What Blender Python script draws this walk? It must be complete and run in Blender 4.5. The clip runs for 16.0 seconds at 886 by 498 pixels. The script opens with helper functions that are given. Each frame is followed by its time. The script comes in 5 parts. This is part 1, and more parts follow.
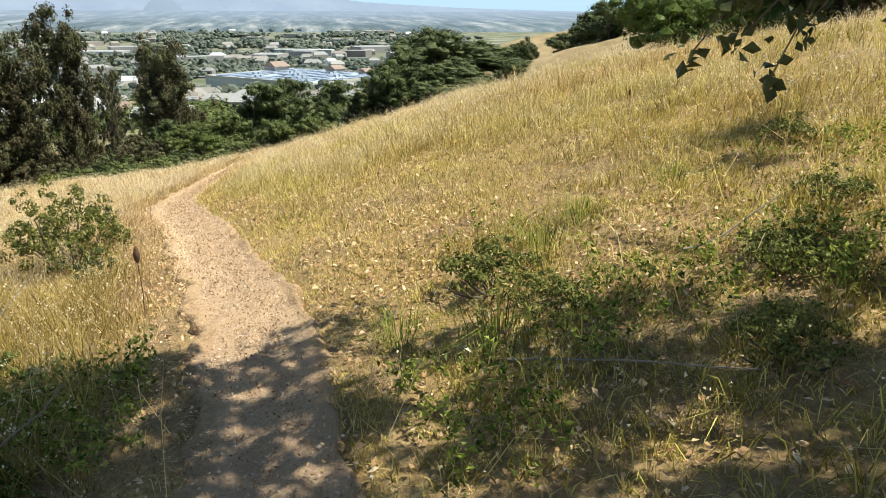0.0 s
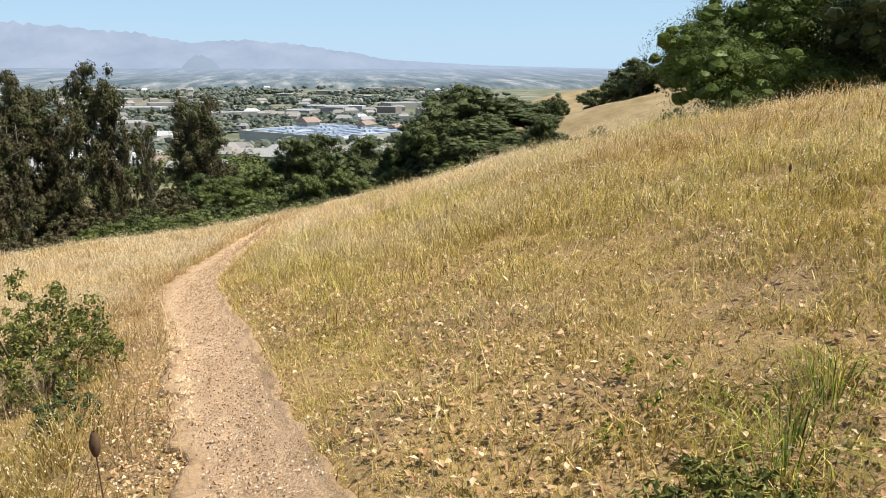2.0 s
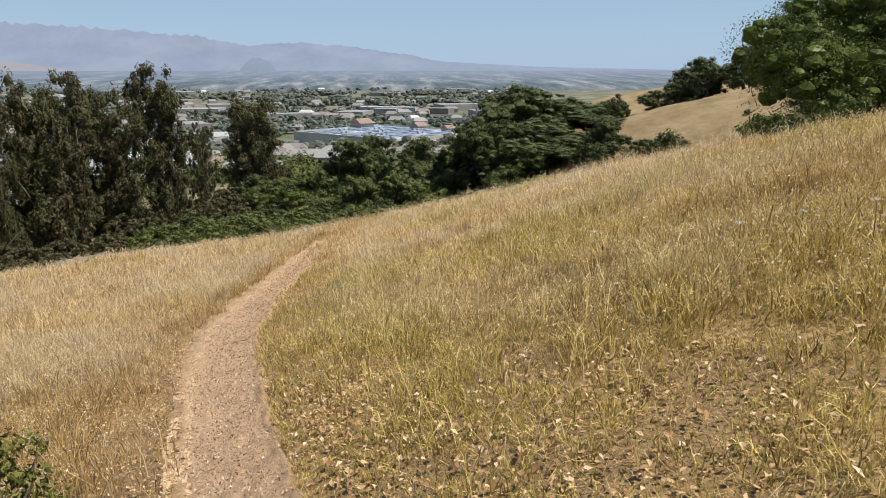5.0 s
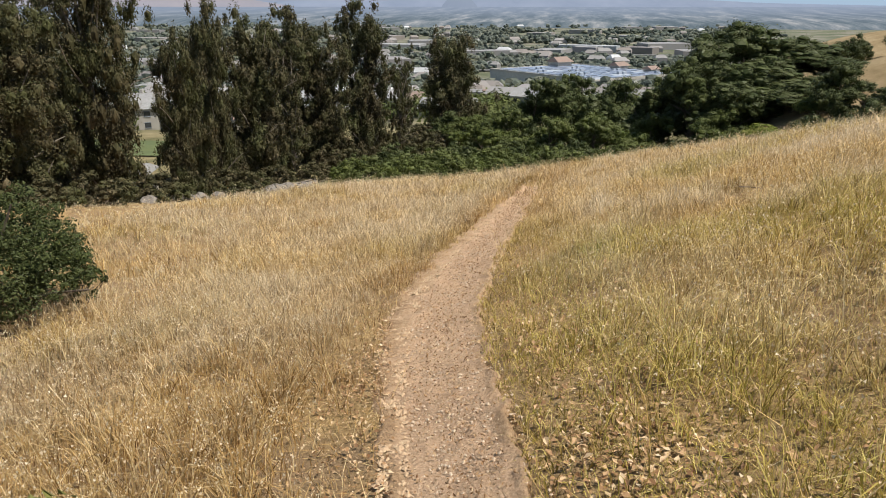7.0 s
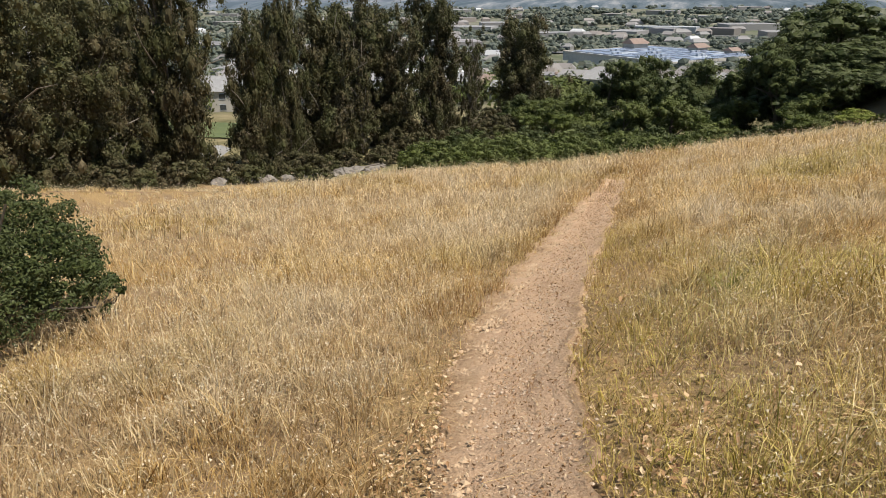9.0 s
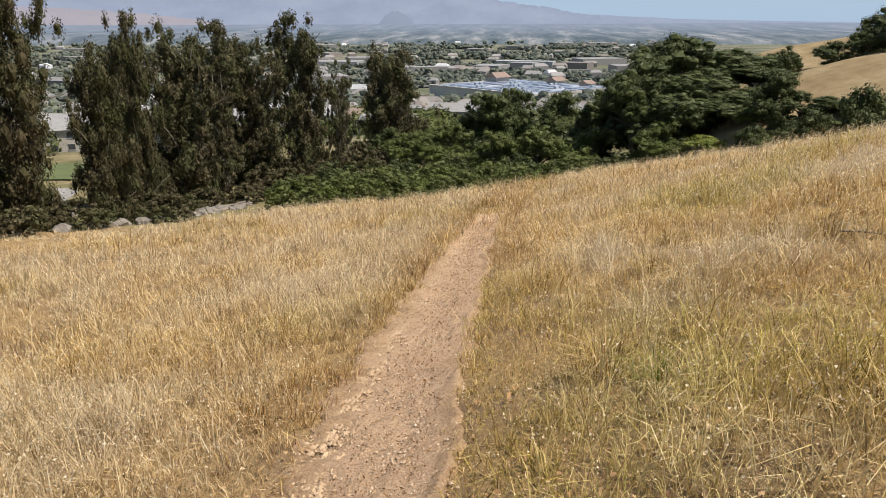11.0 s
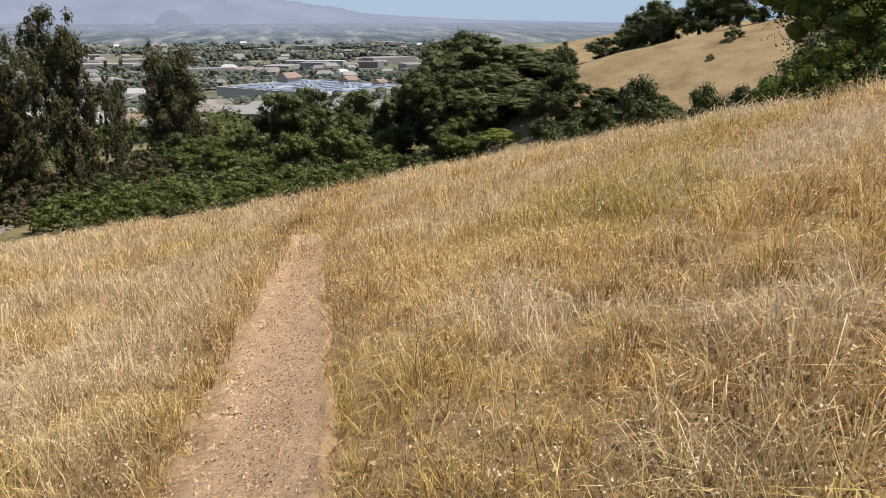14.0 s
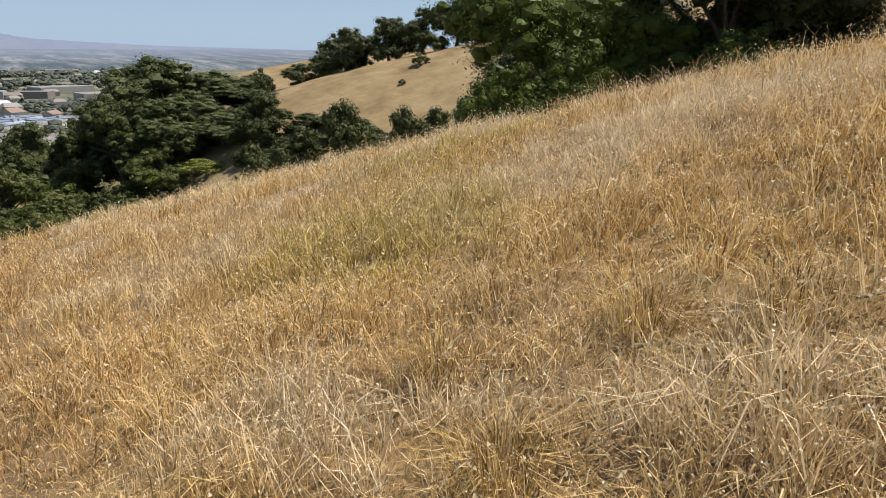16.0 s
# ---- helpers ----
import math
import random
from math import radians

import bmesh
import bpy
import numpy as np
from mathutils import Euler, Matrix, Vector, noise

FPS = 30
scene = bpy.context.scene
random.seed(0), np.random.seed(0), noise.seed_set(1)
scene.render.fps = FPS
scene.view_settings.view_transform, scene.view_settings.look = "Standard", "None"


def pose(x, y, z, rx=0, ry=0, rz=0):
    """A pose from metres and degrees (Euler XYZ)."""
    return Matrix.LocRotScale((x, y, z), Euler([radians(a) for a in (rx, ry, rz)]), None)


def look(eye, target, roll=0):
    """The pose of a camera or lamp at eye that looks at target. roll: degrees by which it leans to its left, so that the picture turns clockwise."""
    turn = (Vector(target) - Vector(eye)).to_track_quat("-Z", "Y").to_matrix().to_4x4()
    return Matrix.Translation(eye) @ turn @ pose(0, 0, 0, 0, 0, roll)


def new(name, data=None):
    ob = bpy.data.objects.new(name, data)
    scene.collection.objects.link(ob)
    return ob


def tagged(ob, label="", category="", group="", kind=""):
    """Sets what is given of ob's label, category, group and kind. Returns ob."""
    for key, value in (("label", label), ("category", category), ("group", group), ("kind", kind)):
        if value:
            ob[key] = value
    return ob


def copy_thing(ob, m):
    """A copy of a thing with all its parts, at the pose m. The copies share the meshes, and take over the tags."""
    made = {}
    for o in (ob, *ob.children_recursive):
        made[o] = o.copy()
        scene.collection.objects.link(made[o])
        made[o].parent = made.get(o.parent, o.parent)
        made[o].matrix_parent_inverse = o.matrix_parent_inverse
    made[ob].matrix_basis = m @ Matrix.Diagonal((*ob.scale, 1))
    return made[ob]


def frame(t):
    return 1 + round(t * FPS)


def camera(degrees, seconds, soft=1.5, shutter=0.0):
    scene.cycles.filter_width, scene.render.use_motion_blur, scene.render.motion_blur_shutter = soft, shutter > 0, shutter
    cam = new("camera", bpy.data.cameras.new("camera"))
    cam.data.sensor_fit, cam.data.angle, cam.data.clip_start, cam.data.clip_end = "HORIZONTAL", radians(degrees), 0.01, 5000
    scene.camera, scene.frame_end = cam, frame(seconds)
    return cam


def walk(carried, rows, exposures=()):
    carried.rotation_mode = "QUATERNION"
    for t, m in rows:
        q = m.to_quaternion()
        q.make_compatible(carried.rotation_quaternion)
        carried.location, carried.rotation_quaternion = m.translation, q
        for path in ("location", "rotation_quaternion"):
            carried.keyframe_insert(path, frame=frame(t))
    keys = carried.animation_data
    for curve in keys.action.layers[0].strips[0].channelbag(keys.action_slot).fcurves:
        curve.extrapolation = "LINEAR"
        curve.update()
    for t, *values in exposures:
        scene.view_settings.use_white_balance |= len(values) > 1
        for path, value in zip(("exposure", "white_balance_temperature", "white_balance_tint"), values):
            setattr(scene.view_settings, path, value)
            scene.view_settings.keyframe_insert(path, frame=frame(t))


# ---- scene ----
def aim(x, y, z, yaw, pitch, roll):
    """Camera pose: heading to the right of +Y, pitch above the horizon, roll (degrees)."""
    return pose(x, y, z, 90 + pitch, 0, -yaw) @ pose(0, 0, 0, 0, 0, roll)


cam = camera(63.36, 16.0, soft=0.9)
PATH = [
    (0, aim(0.000, 0.000, 1.806, 12.26, -18.32, 0.28)),
    (0.5, aim(-0.024, 0.566, 1.796, 11.38, -16.55, 0.32)),
    (1, aim(0.018, 1.059, 1.773, 10.75, -14.99, 0.16)),
    (1.5, aim(-0.013, 1.502, 1.740, 10.45, -14.36, 0.18)),
    (2, aim(-0.095, 1.974, 1.749, 10.01, -14.10, 0.17)),
    (2.5, aim(-0.049, 2.438, 1.732, 9.75, -13.82, 0.09)),
    (3, aim(-0.015, 2.864, 1.703, 9.23, -13.63, 0.14)),
    (3.2, aim(-0.033, 3.060, 1.690, 8.81, -13.48, 0.18)),
    (5.3, aim(-0.397, 5.143, 1.514, 4.87, -14.19, -0.00)),
    (5.5, aim(-0.446, 5.323, 1.493, 4.02, -14.39, 0.04)),
    (6, aim(-0.623, 5.752, 1.407, 1.16, -15.65, 0.08)),
    (6.5, aim(-0.808, 6.225, 1.327, -4.02, -17.21, -0.10)),
    (7, aim(-0.962, 6.688, 1.240, -9.35, -18.67, 0.06)),
    (7.5, aim(-1.141, 7.138, 1.159, -13.59, -19.72, -0.19)),
    (8, aim(-1.223, 7.541, 1.083, -15.05, -20.09, -0.27)),
    (8.5, aim(-1.268, 7.913, 1.038, -15.44, -20.25, -0.27)),
    (9, aim(-1.327, 8.292, 1.017, -15.01, -19.94, -0.58)),
    (9.5, aim(-1.335, 8.679, 0.944, -11.15, -18.34, -0.61)),
    (9.7, aim(-1.338, 8.844, 0.913, -10.14, -17.89, -0.53)),
    (11.8, aim(-1.485, 10.698, 0.627, -1.37, -17.24, -0.25)),
    (12, aim(-1.515, 10.881, 0.604, -0.55, -17.15, -0.34)),
    (12.5, aim(-1.585, 11.327, 0.517, 1.79, -17.21, -0.33)),
    (13, aim(-1.649, 11.799, 0.441, 3.32, -17.32, -0.27)),
    (13.5, aim(-1.680, 12.295, 0.384, 6.59, -17.43, -0.24)),
    (14, aim(-1.661, 12.734, 0.300, 11.46, -17.48, -0.14)),
    (14.5, aim(-1.686, 13.143, 0.234, 14.97, -17.51, -0.03)),
    (15, aim(-1.669, 13.518, 0.199, 22.74, -17.30, 0.11)),
    (15.5, aim(-1.580, 13.861, 0.131, 30.13, -16.73, 0.23)),
    (16, aim(-1.474, 14.160, 0.092, 34.87, -15.42, 0.31)),
]
walk(cam, PATH, [(0.0, 0.95, 6500, 0), (0.5, 0.92, 6500, 2), (1.5, 0.86, 6500, 5), (2.2, 0.73, 6500, 7), (3.2, 0.48, 6500, 9), (5.3, 0.36, 6500, 10), (7.0, 0.33, 6500, 10), (9.7, 0.36, 6550, 11), (13.0, 0.37, 6700, 13), (16.0, 0.37, 6700, 13)])

# ---------------- light ----------------
SUN_EL, SUN_AZ = radians(62), radians(104)     # azimuth from +Y towards +X
world = bpy.data.worlds.new("sky")
scene.world = world
world.use_nodes = True
wn = world.node_tree.nodes
sky = wn.new("ShaderNodeTexSky")
sky.sky_type, sky.sun_disc = "NISHITA", False
sky.sun_elevation, sky.sun_rotation = SUN_EL, SUN_AZ
sky.altitude, sky.air_density, sky.dust_density, sky.ozone_density = 100, 1.0, 0.4, 3.0
# summer haze: the blue pales evenly towards the horizon
geo, sep, rise, pale = (wn.new("ShaderNode" + k) for k in ("TexCoord", "SeparateXYZ", "MapRange", "Mix"))
rise.inputs["From Min"].default_value, rise.inputs["From Max"].default_value = 0.0, 0.45
rise.inputs["To Min"].default_value, rise.inputs["To Max"].default_value = 0.75, 0.15
pale.data_type = "RGBA"
pale.inputs[7].default_value = (6.7, 9.7, 13.4, 1)
for a, b in ((geo.outputs["Generated"], sep.inputs[0]), (sep.outputs[2], rise.inputs[0]), (rise.outputs[0], pale.inputs[0]),
             (sky.outputs[0], pale.inputs[6]), (pale.outputs[2], wn["Background"].inputs[0])):
    world.node_tree.links.new(a, b)
wn["Background"].inputs[1].default_value = 0.05
sun = new("sun", bpy.data.lights.new("sun", "SUN"))
sun.data.energy, sun.data.angle, sun.data.color = 5.0, radians(0.5), (1.0, 0.935, 0.83)
sun.matrix_world = look((math.sin(SUN_AZ) * math.cos(SUN_EL) * 60, math.cos(SUN_AZ) * math.cos(SUN_EL) * 60,
                         math.sin(SUN_EL) * 60), (0, 0, 0))

# ---------------- materials ----------------


def shader(name):
    m = bpy.data.materials.new(name)
    m.use_nodes = True
    nt = m.node_tree
    return m, nt, nt.nodes["Principled BSDF"]


def ramp(nt, fac, stops):
    r = nt.nodes.new("ShaderNodeValToRGB")
    el = r.color_ramp.elements
    while len(el) < len(stops):
        el.new(0.5)
    for e, (p, c) in zip(el, stops):
        e.position, e.color = p, (*c, 1)
    nt.links.new(fac, r.inputs[0])
    return r.outputs[0]


def noise_at(nt, scale, detail=4, rough=0.6, stretch=None, out=0):
    tc = nt.nodes.new("ShaderNodeTexCoord")
    src = tc.outputs["Object"]
    if stretch:
        mp = nt.nodes.new("ShaderNodeMapping")
        mp.inputs["Scale"].default_value = stretch
        nt.links.new(src, mp.inputs[0])
        src = mp.outputs[0]
    n = nt.nodes.new("ShaderNodeTexNoise")
    n.inputs["Scale"].default_value, n.inputs["Detail"].default_value = scale, detail
    n.inputs["Roughness"].default_value = rough
    nt.links.new(src, n.inputs["Vector"])
    return n.outputs[out]


def mix(nt, fac, a, b, blend="MIX"):
    n = nt.nodes.new("ShaderNodeMix")
    n.data_type, n.blend_type = "RGBA", blend
    for sock, v in ((n.inputs[0], fac), (n.inputs[6], a), (n.inputs[7], b)):
        if hasattr(v, "is_linked"):
            nt.links.new(v, sock)
        elif isinstance(v, tuple):
            sock.default_value = (*v, 1)
        else:
            sock.default_value = v
    return n.outputs[2]


def bump(nt, bsdf, height, strength, dist):
    b = nt.nodes.new("ShaderNodeBump")
    b.inputs["Strength"].default_value, b.inputs["Distance"].default_value = strength, dist
    nt.links.new(height, b.inputs["Height"])
    nt.links.new(b.outputs[0], bsdf.inputs["Normal"])


def island(nt):
    return nt.nodes.new("ShaderNodeNewGeometry").outputs["Random Per Island"]


def attribute(nt, name):
    a = nt.nodes.new("ShaderNodeAttribute")
    a.attribute_name = name
    return a.outputs["Fac"]


def foliage(name, stops, translucent=0.3, patch=None, rough=0.55, scale=0.25):
    """Leaves: colour by leaf, drifting with position over the crown, some light passing through."""
    m, nt, b = shader(name)
    col = ramp(nt, island(nt), stops)
    if patch:
        f = ramp(nt, noise_at(nt, scale, 3), [(0.40, (0, 0, 0)), (0.62, (1, 1, 1))])
        col = mix(nt, f, col, patch)
    nt.links.new(col, b.inputs["Base Color"])
    b.inputs["Roughness"].default_value = rough
    b.inputs["Specular IOR Level"].default_value = 0.15
    tr = nt.nodes.new("ShaderNodeBsdfTranslucent")
    nt.links.new(col, tr.inputs[0])
    ms = nt.nodes.new("ShaderNodeMixShader")
    ms.inputs[0].default_value = translucent
    nt.links.new(b.outputs[0], ms.inputs[1])
    nt.links.new(tr.outputs[0], ms.inputs[2])
    nt.links.new(ms.outputs[0], nt.nodes["Material Output"].inputs[0])
    return m


def plain(name, c1, c2, scale=3.0, rough=0.8, bumps=0.2, dist=0.02, stretch=None):
    m, nt, b = shader(name)
    n = noise_at(nt, scale, 6, 0.65, stretch)
    f = noise_at(nt, scale * 9, 3, 0.6, stretch)
    col = mix(nt, 0.35, ramp(nt, n, [(0.3, c1), (0.7, c2)]), ramp(nt, f, [(0.3, c1), (0.7, c2)]))
    nt.links.new(col, b.inputs["Base Color"])
    b.inputs["Roughness"].default_value = rough
    if bumps:
        bump(nt, b, f, bumps, dist)
    return m


def ground_material():
    m, nt, b = shader("hillside_ground")
    straw = ramp(nt, noise_at(nt, 26, 6, 0.75, (1, 1, 1)), [(0.28, (0.11, 0.07, 0.032)), (0.5, (0.29, 0.195, 0.09)), (0.72, (0.52, 0.375, 0.19))])
    earth = ramp(nt, noise_at(nt, 60, 5, 0.7), [(0.3, (0.12, 0.078, 0.042)), (0.7, (0.34, 0.235, 0.135))])
    near = mix(nt, ramp(nt, noise_at(nt, 0.9, 5, 0.6), [(0.42, (0, 0, 0)), (0.6, (1, 1, 1))]), straw, earth)
    scrub = ramp(nt, noise_at(nt, 0.12, 8, 0.7), [(0.3, (0.05, 0.06, 0.025)), (0.5, (0.16, 0.14, 0.07)), (0.7, (0.30, 0.24, 0.14))])
    gold = ramp(nt, noise_at(nt, 0.22, 9, 0.7), [(0.3, (0.16, 0.115, 0.06)), (0.5, (0.25, 0.188, 0.105)), (0.72, (0.335, 0.265, 0.16))])
    town = ramp(nt, noise_at(nt, 0.02, 7, 0.7), [(0.32, (0.065, 0.08, 0.045)), (0.46, (0.115, 0.125, 0.08)), (0.58, (0.19, 0.18, 0.145)), (0.72, (0.31, 0.29, 0.25))])
    col = mix(nt, attribute(nt, "valley"), near, scrub)
    col = mix(nt, attribute(nt, "gold"), col, gold)
    col = mix(nt, attribute(nt, "town"), col, town)
    nt.links.new(col, b.inputs["Base Color"])
    b.inputs["Roughness"].default_value, b.inputs["Specular IOR Level"].default_value = 0.95, 0.1
    bump(nt, b, noise_at(nt, 40, 6, 0.7), 0.6, 0.03)
    return m


def trail_material():
    m, nt, b = shader("trail_dirt")
    big = ramp(nt, noise_at(nt, 1.6, 5, 0.6), [(0.3, (0.35, 0.218, 0.135)), (0.7, (0.51, 0.345, 0.22))])
    fine = ramp(nt, noise_at(nt, 70, 6, 0.8), [(0.3, (0.19, 0.12, 0.07)), (0.48, (0.45, 0.31, 0.195)), (0.7, (0.74, 0.58, 0.42))])
    col = mix(nt, 0.55, big, fine)
    edge = ramp(nt, noise_at(nt, 22, 6, 0.75), [(0.3, (0.23, 0.14, 0.08)), (0.7, (0.50, 0.35, 0.21))])
    col = mix(nt, attribute(nt, "edge"), col, edge)
    nt.links.new(col, b.inputs["Base Color"])
    b.inputs["Roughness"].default_value, b.inputs["Specular IOR Level"].default_value = 0.95, 0.1
    v = nt.nodes.new("ShaderNodeTexVoronoi")
    v.inputs["Scale"].default_value = 45
    tc = nt.nodes.new("ShaderNodeTexCoord")
    nt.links.new(tc.outputs["Object"], v.inputs["Vector"])
    h = mix(nt, 0.25, noise_at(nt, 55, 6, 0.8), v.outputs["Distance"])
    bump(nt, b, h, 1.0, 0.022)
    return m


def grass_material(name, stops, green):
    m, nt, b = shader(name)
    col = ramp(nt, island(nt), stops)
    g = ramp(nt, island(nt), green)
    col = mix(nt, attribute(nt, "lush"), col, g)
    col = mix(nt, attribute(nt, "rust"), col, mix(nt, 0.5, col, (0.36, 0.18, 0.09)))
    col = mix(nt, attribute(nt, "pale"), col, (0.80, 0.72, 0.56))
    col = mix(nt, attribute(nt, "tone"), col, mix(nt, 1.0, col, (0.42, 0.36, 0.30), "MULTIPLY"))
    nt.links.new(col, b.inputs["Base Color"])
    b.inputs["Roughness"].default_value, b.inputs["Specular IOR Level"].default_value = 0.6, 0.25
    tr = nt.nodes.new("ShaderNodeBsdfTranslucent")
    nt.links.new(col, tr.inputs[0])
    ms = nt.nodes.new("ShaderNodeMixShader")
    ms.inputs[0].default_value = 0.3
    nt.links.new(b.outputs[0], ms.inputs[1])
    nt.links.new(tr.outputs[0], ms.inputs[2])
    nt.links.new(ms.outputs[0], nt.nodes["Material Output"].inputs[0])
    return m


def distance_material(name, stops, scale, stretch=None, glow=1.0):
    """Far backdrop, self-lit: the haze of kilometres of air is painted into its colours."""
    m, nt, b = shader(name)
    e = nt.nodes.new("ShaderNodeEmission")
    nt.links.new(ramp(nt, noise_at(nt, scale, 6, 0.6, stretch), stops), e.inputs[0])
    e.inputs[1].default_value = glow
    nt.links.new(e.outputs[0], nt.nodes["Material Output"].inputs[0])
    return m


M_GROUND, M_TRAIL = ground_material(), trail_material()
M_GRASS = grass_material("dry_grass", [(0.0, (0.25, 0.14, 0.046)), (0.25, (0.52, 0.34, 0.125)), (0.6, (0.77, 0.56, 0.25)), (1.0, (0.92, 0.77, 0.48))],
                         [(0.0, (0.15, 0.15, 0.02)), (0.5, (0.51, 0.44, 0.075)), (1.0, (0.72, 0.61, 0.18))])
M_OATS = foliage("oat_heads", [(0, (0.56, 0.43, 0.25)), (0.5, (0.72, 0.60, 0.41)), (1, (0.82, 0.75, 0.59))], 0.35)
M_HERB = foliage("green_herbs", [(0, (0.045, 0.07, 0.014)), (0.5, (0.19, 0.23, 0.035)), (1, (0.44, 0.45, 0.11))], 0.4)
M_LITTER = foliage("fallen_leaves", [(0, (0.16, 0.085, 0.04)), (0.4, (0.36, 0.215, 0.105)), (0.75, (0.50, 0.335, 0.185)), (1, (0.68, 0.54, 0.36))], 0.1)
M_OAK = foliage("oak_leaves", [(0, (0.034, 0.047, 0.015)), (0.6, (0.052, 0.068, 0.021)), (1, (0.085, 0.10, 0.034))], 0.06, (0.078, 0.090, 0.034), 0.5, 0.3)
M_OAK_BRIGHT = foliage("oak_leaves_fresh", [(0, (0.045, 0.07, 0.015)), (0.6, (0.075, 0.105, 0.02)), (1, (0.115, 0.15, 0.034))], 0.14, (0.105, 0.14, 0.028), 0.5, 0.5)
M_SCRUB = foliage("scrub_leaves", [(0, (0.05, 0.07, 0.017)), (0.6, (0.08, 0.10, 0.023)), (1, (0.125, 0.145, 0.038))], 0.08, (0.095, 0.108, 0.036), 0.5, 0.16)
M_EUC = foliage("eucalyptus_leaves", [(0, (0.038, 0.034, 0.018)), (0.5, (0.072, 0.061, 0.031)), (0.85, (0.105, 0.085, 0.046)), (1, (0.17, 0.135, 0.08))], 0.1, (0.075, 0.08, 0.032), 0.6, 0.18)
M_OLIVE = foliage("olive_leaves", [(0, (0.05, 0.06, 0.015)), (0.6, (0.14, 0.15, 0.035)), (1, (0.27, 0.26, 0.08))], 0.25)
M_LIME = foliage("yellow_green_leaves", [(0, (0.12, 0.16, 0.03)), (0.6, (0.22, 0.25, 0.06)), (1, (0.32, 0.33, 0.11))], 0.3)
M_BARK = plain("bark", (0.055, 0.042, 0.03), (0.17, 0.135, 0.10), 6, 0.9, 0.6, 0.03, (1, 1, 0.25))
M_PALE_BARK = plain("pale_bark", (0.11, 0.09, 0.07), (0.27, 0.235, 0.195), 5, 0.85, 0.4, 0.02, (1, 1, 0.2))
M_ROCK = plain("grey_rock", (0.10, 0.09, 0.078), (0.30, 0.27, 0.235), 1.8, 0.9, 0.6, 0.06)
M_PEBBLE = plain("pebbles", (0.40, 0.29, 0.20), (0.70, 0.57, 0.43), 30, 0.9, 0.3, 0.004)
M_WALL = plain("stucco_walls", (0.36, 0.335, 0.295), (0.48, 0.455, 0.41), 0.6, 0.9, 0.1)
M_GREY_WALL = plain("grey_walls", (0.36, 0.36, 0.35), (0.52, 0.52, 0.50), 0.4, 0.9, 0.1)
M_ROOF = plain("tile_roof", (0.19, 0.135, 0.11), (0.28, 0.21, 0.175), 1.2, 0.85, 0.4, 0.05)
M_GREY_ROOF = plain("shingle_roof", (0.17, 0.17, 0.17), (0.33, 0.33, 0.33), 1.2, 0.85, 0.4, 0.05)
M_FLAT_ROOF = plain("flat_white_roof", (0.30, 0.34, 0.40), (0.42, 0.46, 0.52), 0.08, 0.6, 0.1)
M_PANEL = plain("solar_panel", (0.20, 0.245, 0.34), (0.27, 0.32, 0.42), 0.5, 0.35, 0.0)
M_GLASS = plain("dark_glass", (0.03, 0.035, 0.04), (0.07, 0.08, 0.09), 1.0, 0.15, 0.0)
M_ASPHALT = plain("asphalt", (0.08, 0.08, 0.078), (0.15, 0.148, 0.142), 0.2, 0.9, 0.1)
M_LAWN = plain("lawn", (0.06, 0.085, 0.025), (0.13, 0.15, 0.05), 0.25, 0.9, 0.4, 0.05)
M_THISTLE = plain("dry_seed_head", (0.05, 0.028, 0.015), (0.14, 0.075, 0.035), 60, 0.9, 0.5, 0.005)
# Haze of the distance is put into these leaf colours: greyer and paler.
M_FARTREE = foliage("hazed_distant_trees", [(0, (0.06, 0.075, 0.065)), (0.5, (0.095, 0.112, 0.09)), (1, (0.16, 0.17, 0.13))], 0.1)

# ---------------- terrain ----------------
HILL = (-0.4633, 2.9129, -1.1788, 0.7567, 0.7336, -0.3978, -1.8032, -0.3055, -0.8581, 0.1174)


def soft(v, w):
    return w * np.logaddexp(0, v / w)


def smooth(a, b, v):
    u = np.clip((v - a) / (b - a), 0, 1)
    return u * u * (3 - 2 * u)


def cubic(x, y):
    x, y = x / 10, (y - 10) / 10
    return (HILL[0] + HILL[1] * x + HILL[2] * y + HILL[3] * x * x + HILL[4] * x * y + HILL[5] * y * y
            + HILL[6] * x ** 3 + HILL[7] * x * x * y + HILL[8] * x * y * y + HILL[9] * y ** 3)


def hillside(x, y):
    """The grassy slope that the trail crosses."""
    xc = -7 + soft(x + 7, 1.0) - soft(x - 7, 1.0)
    yc = -2 + soft(y + 2, 1.0) - soft(y - 24, 1.0)
    z, e = cubic(xc, yc), 0.01
    dx, dy = x - xc, y - yc
    z = z + (cubic(xc + e, yc) - z) / e * dx + (cubic(xc, yc + e) - z) / e * dy
    z = z - 0.0132 * np.minimum(dx, 0) ** 2 + 0.0029 * np.maximum(dx, 0) ** 2 + 0.0036 * np.maximum(dy, 0) ** 2
    z = z + 0.9 * np.exp(-((x - 13) / 6.5) ** 2 - ((y - 29) / 7.5) ** 2)
    return z - 0.00599 * soft(y - (24.268 + 0.998 * x), 2.0) ** 2


def ridge(x, y, a, b, za, zb, front, back, end):
    """A spur with its crest from a to b, falling off on both sides."""
    ux, uy = b[0] - a[0], b[1] - a[1]
    n = math.hypot(ux, uy)
    ux, uy = ux / n, uy / n
    s = (x - a[0]) * ux + (y - a[1]) * uy
    d = (x - a[0]) * uy - (y - a[1]) * ux        # positive on the near side
    c = za + (zb - za) * np.clip(s / n, -0.0, 2.0)
    return c - front * soft(d, 5.0) - back * soft(-d, 5.0) - end * soft(-s, 6.0)


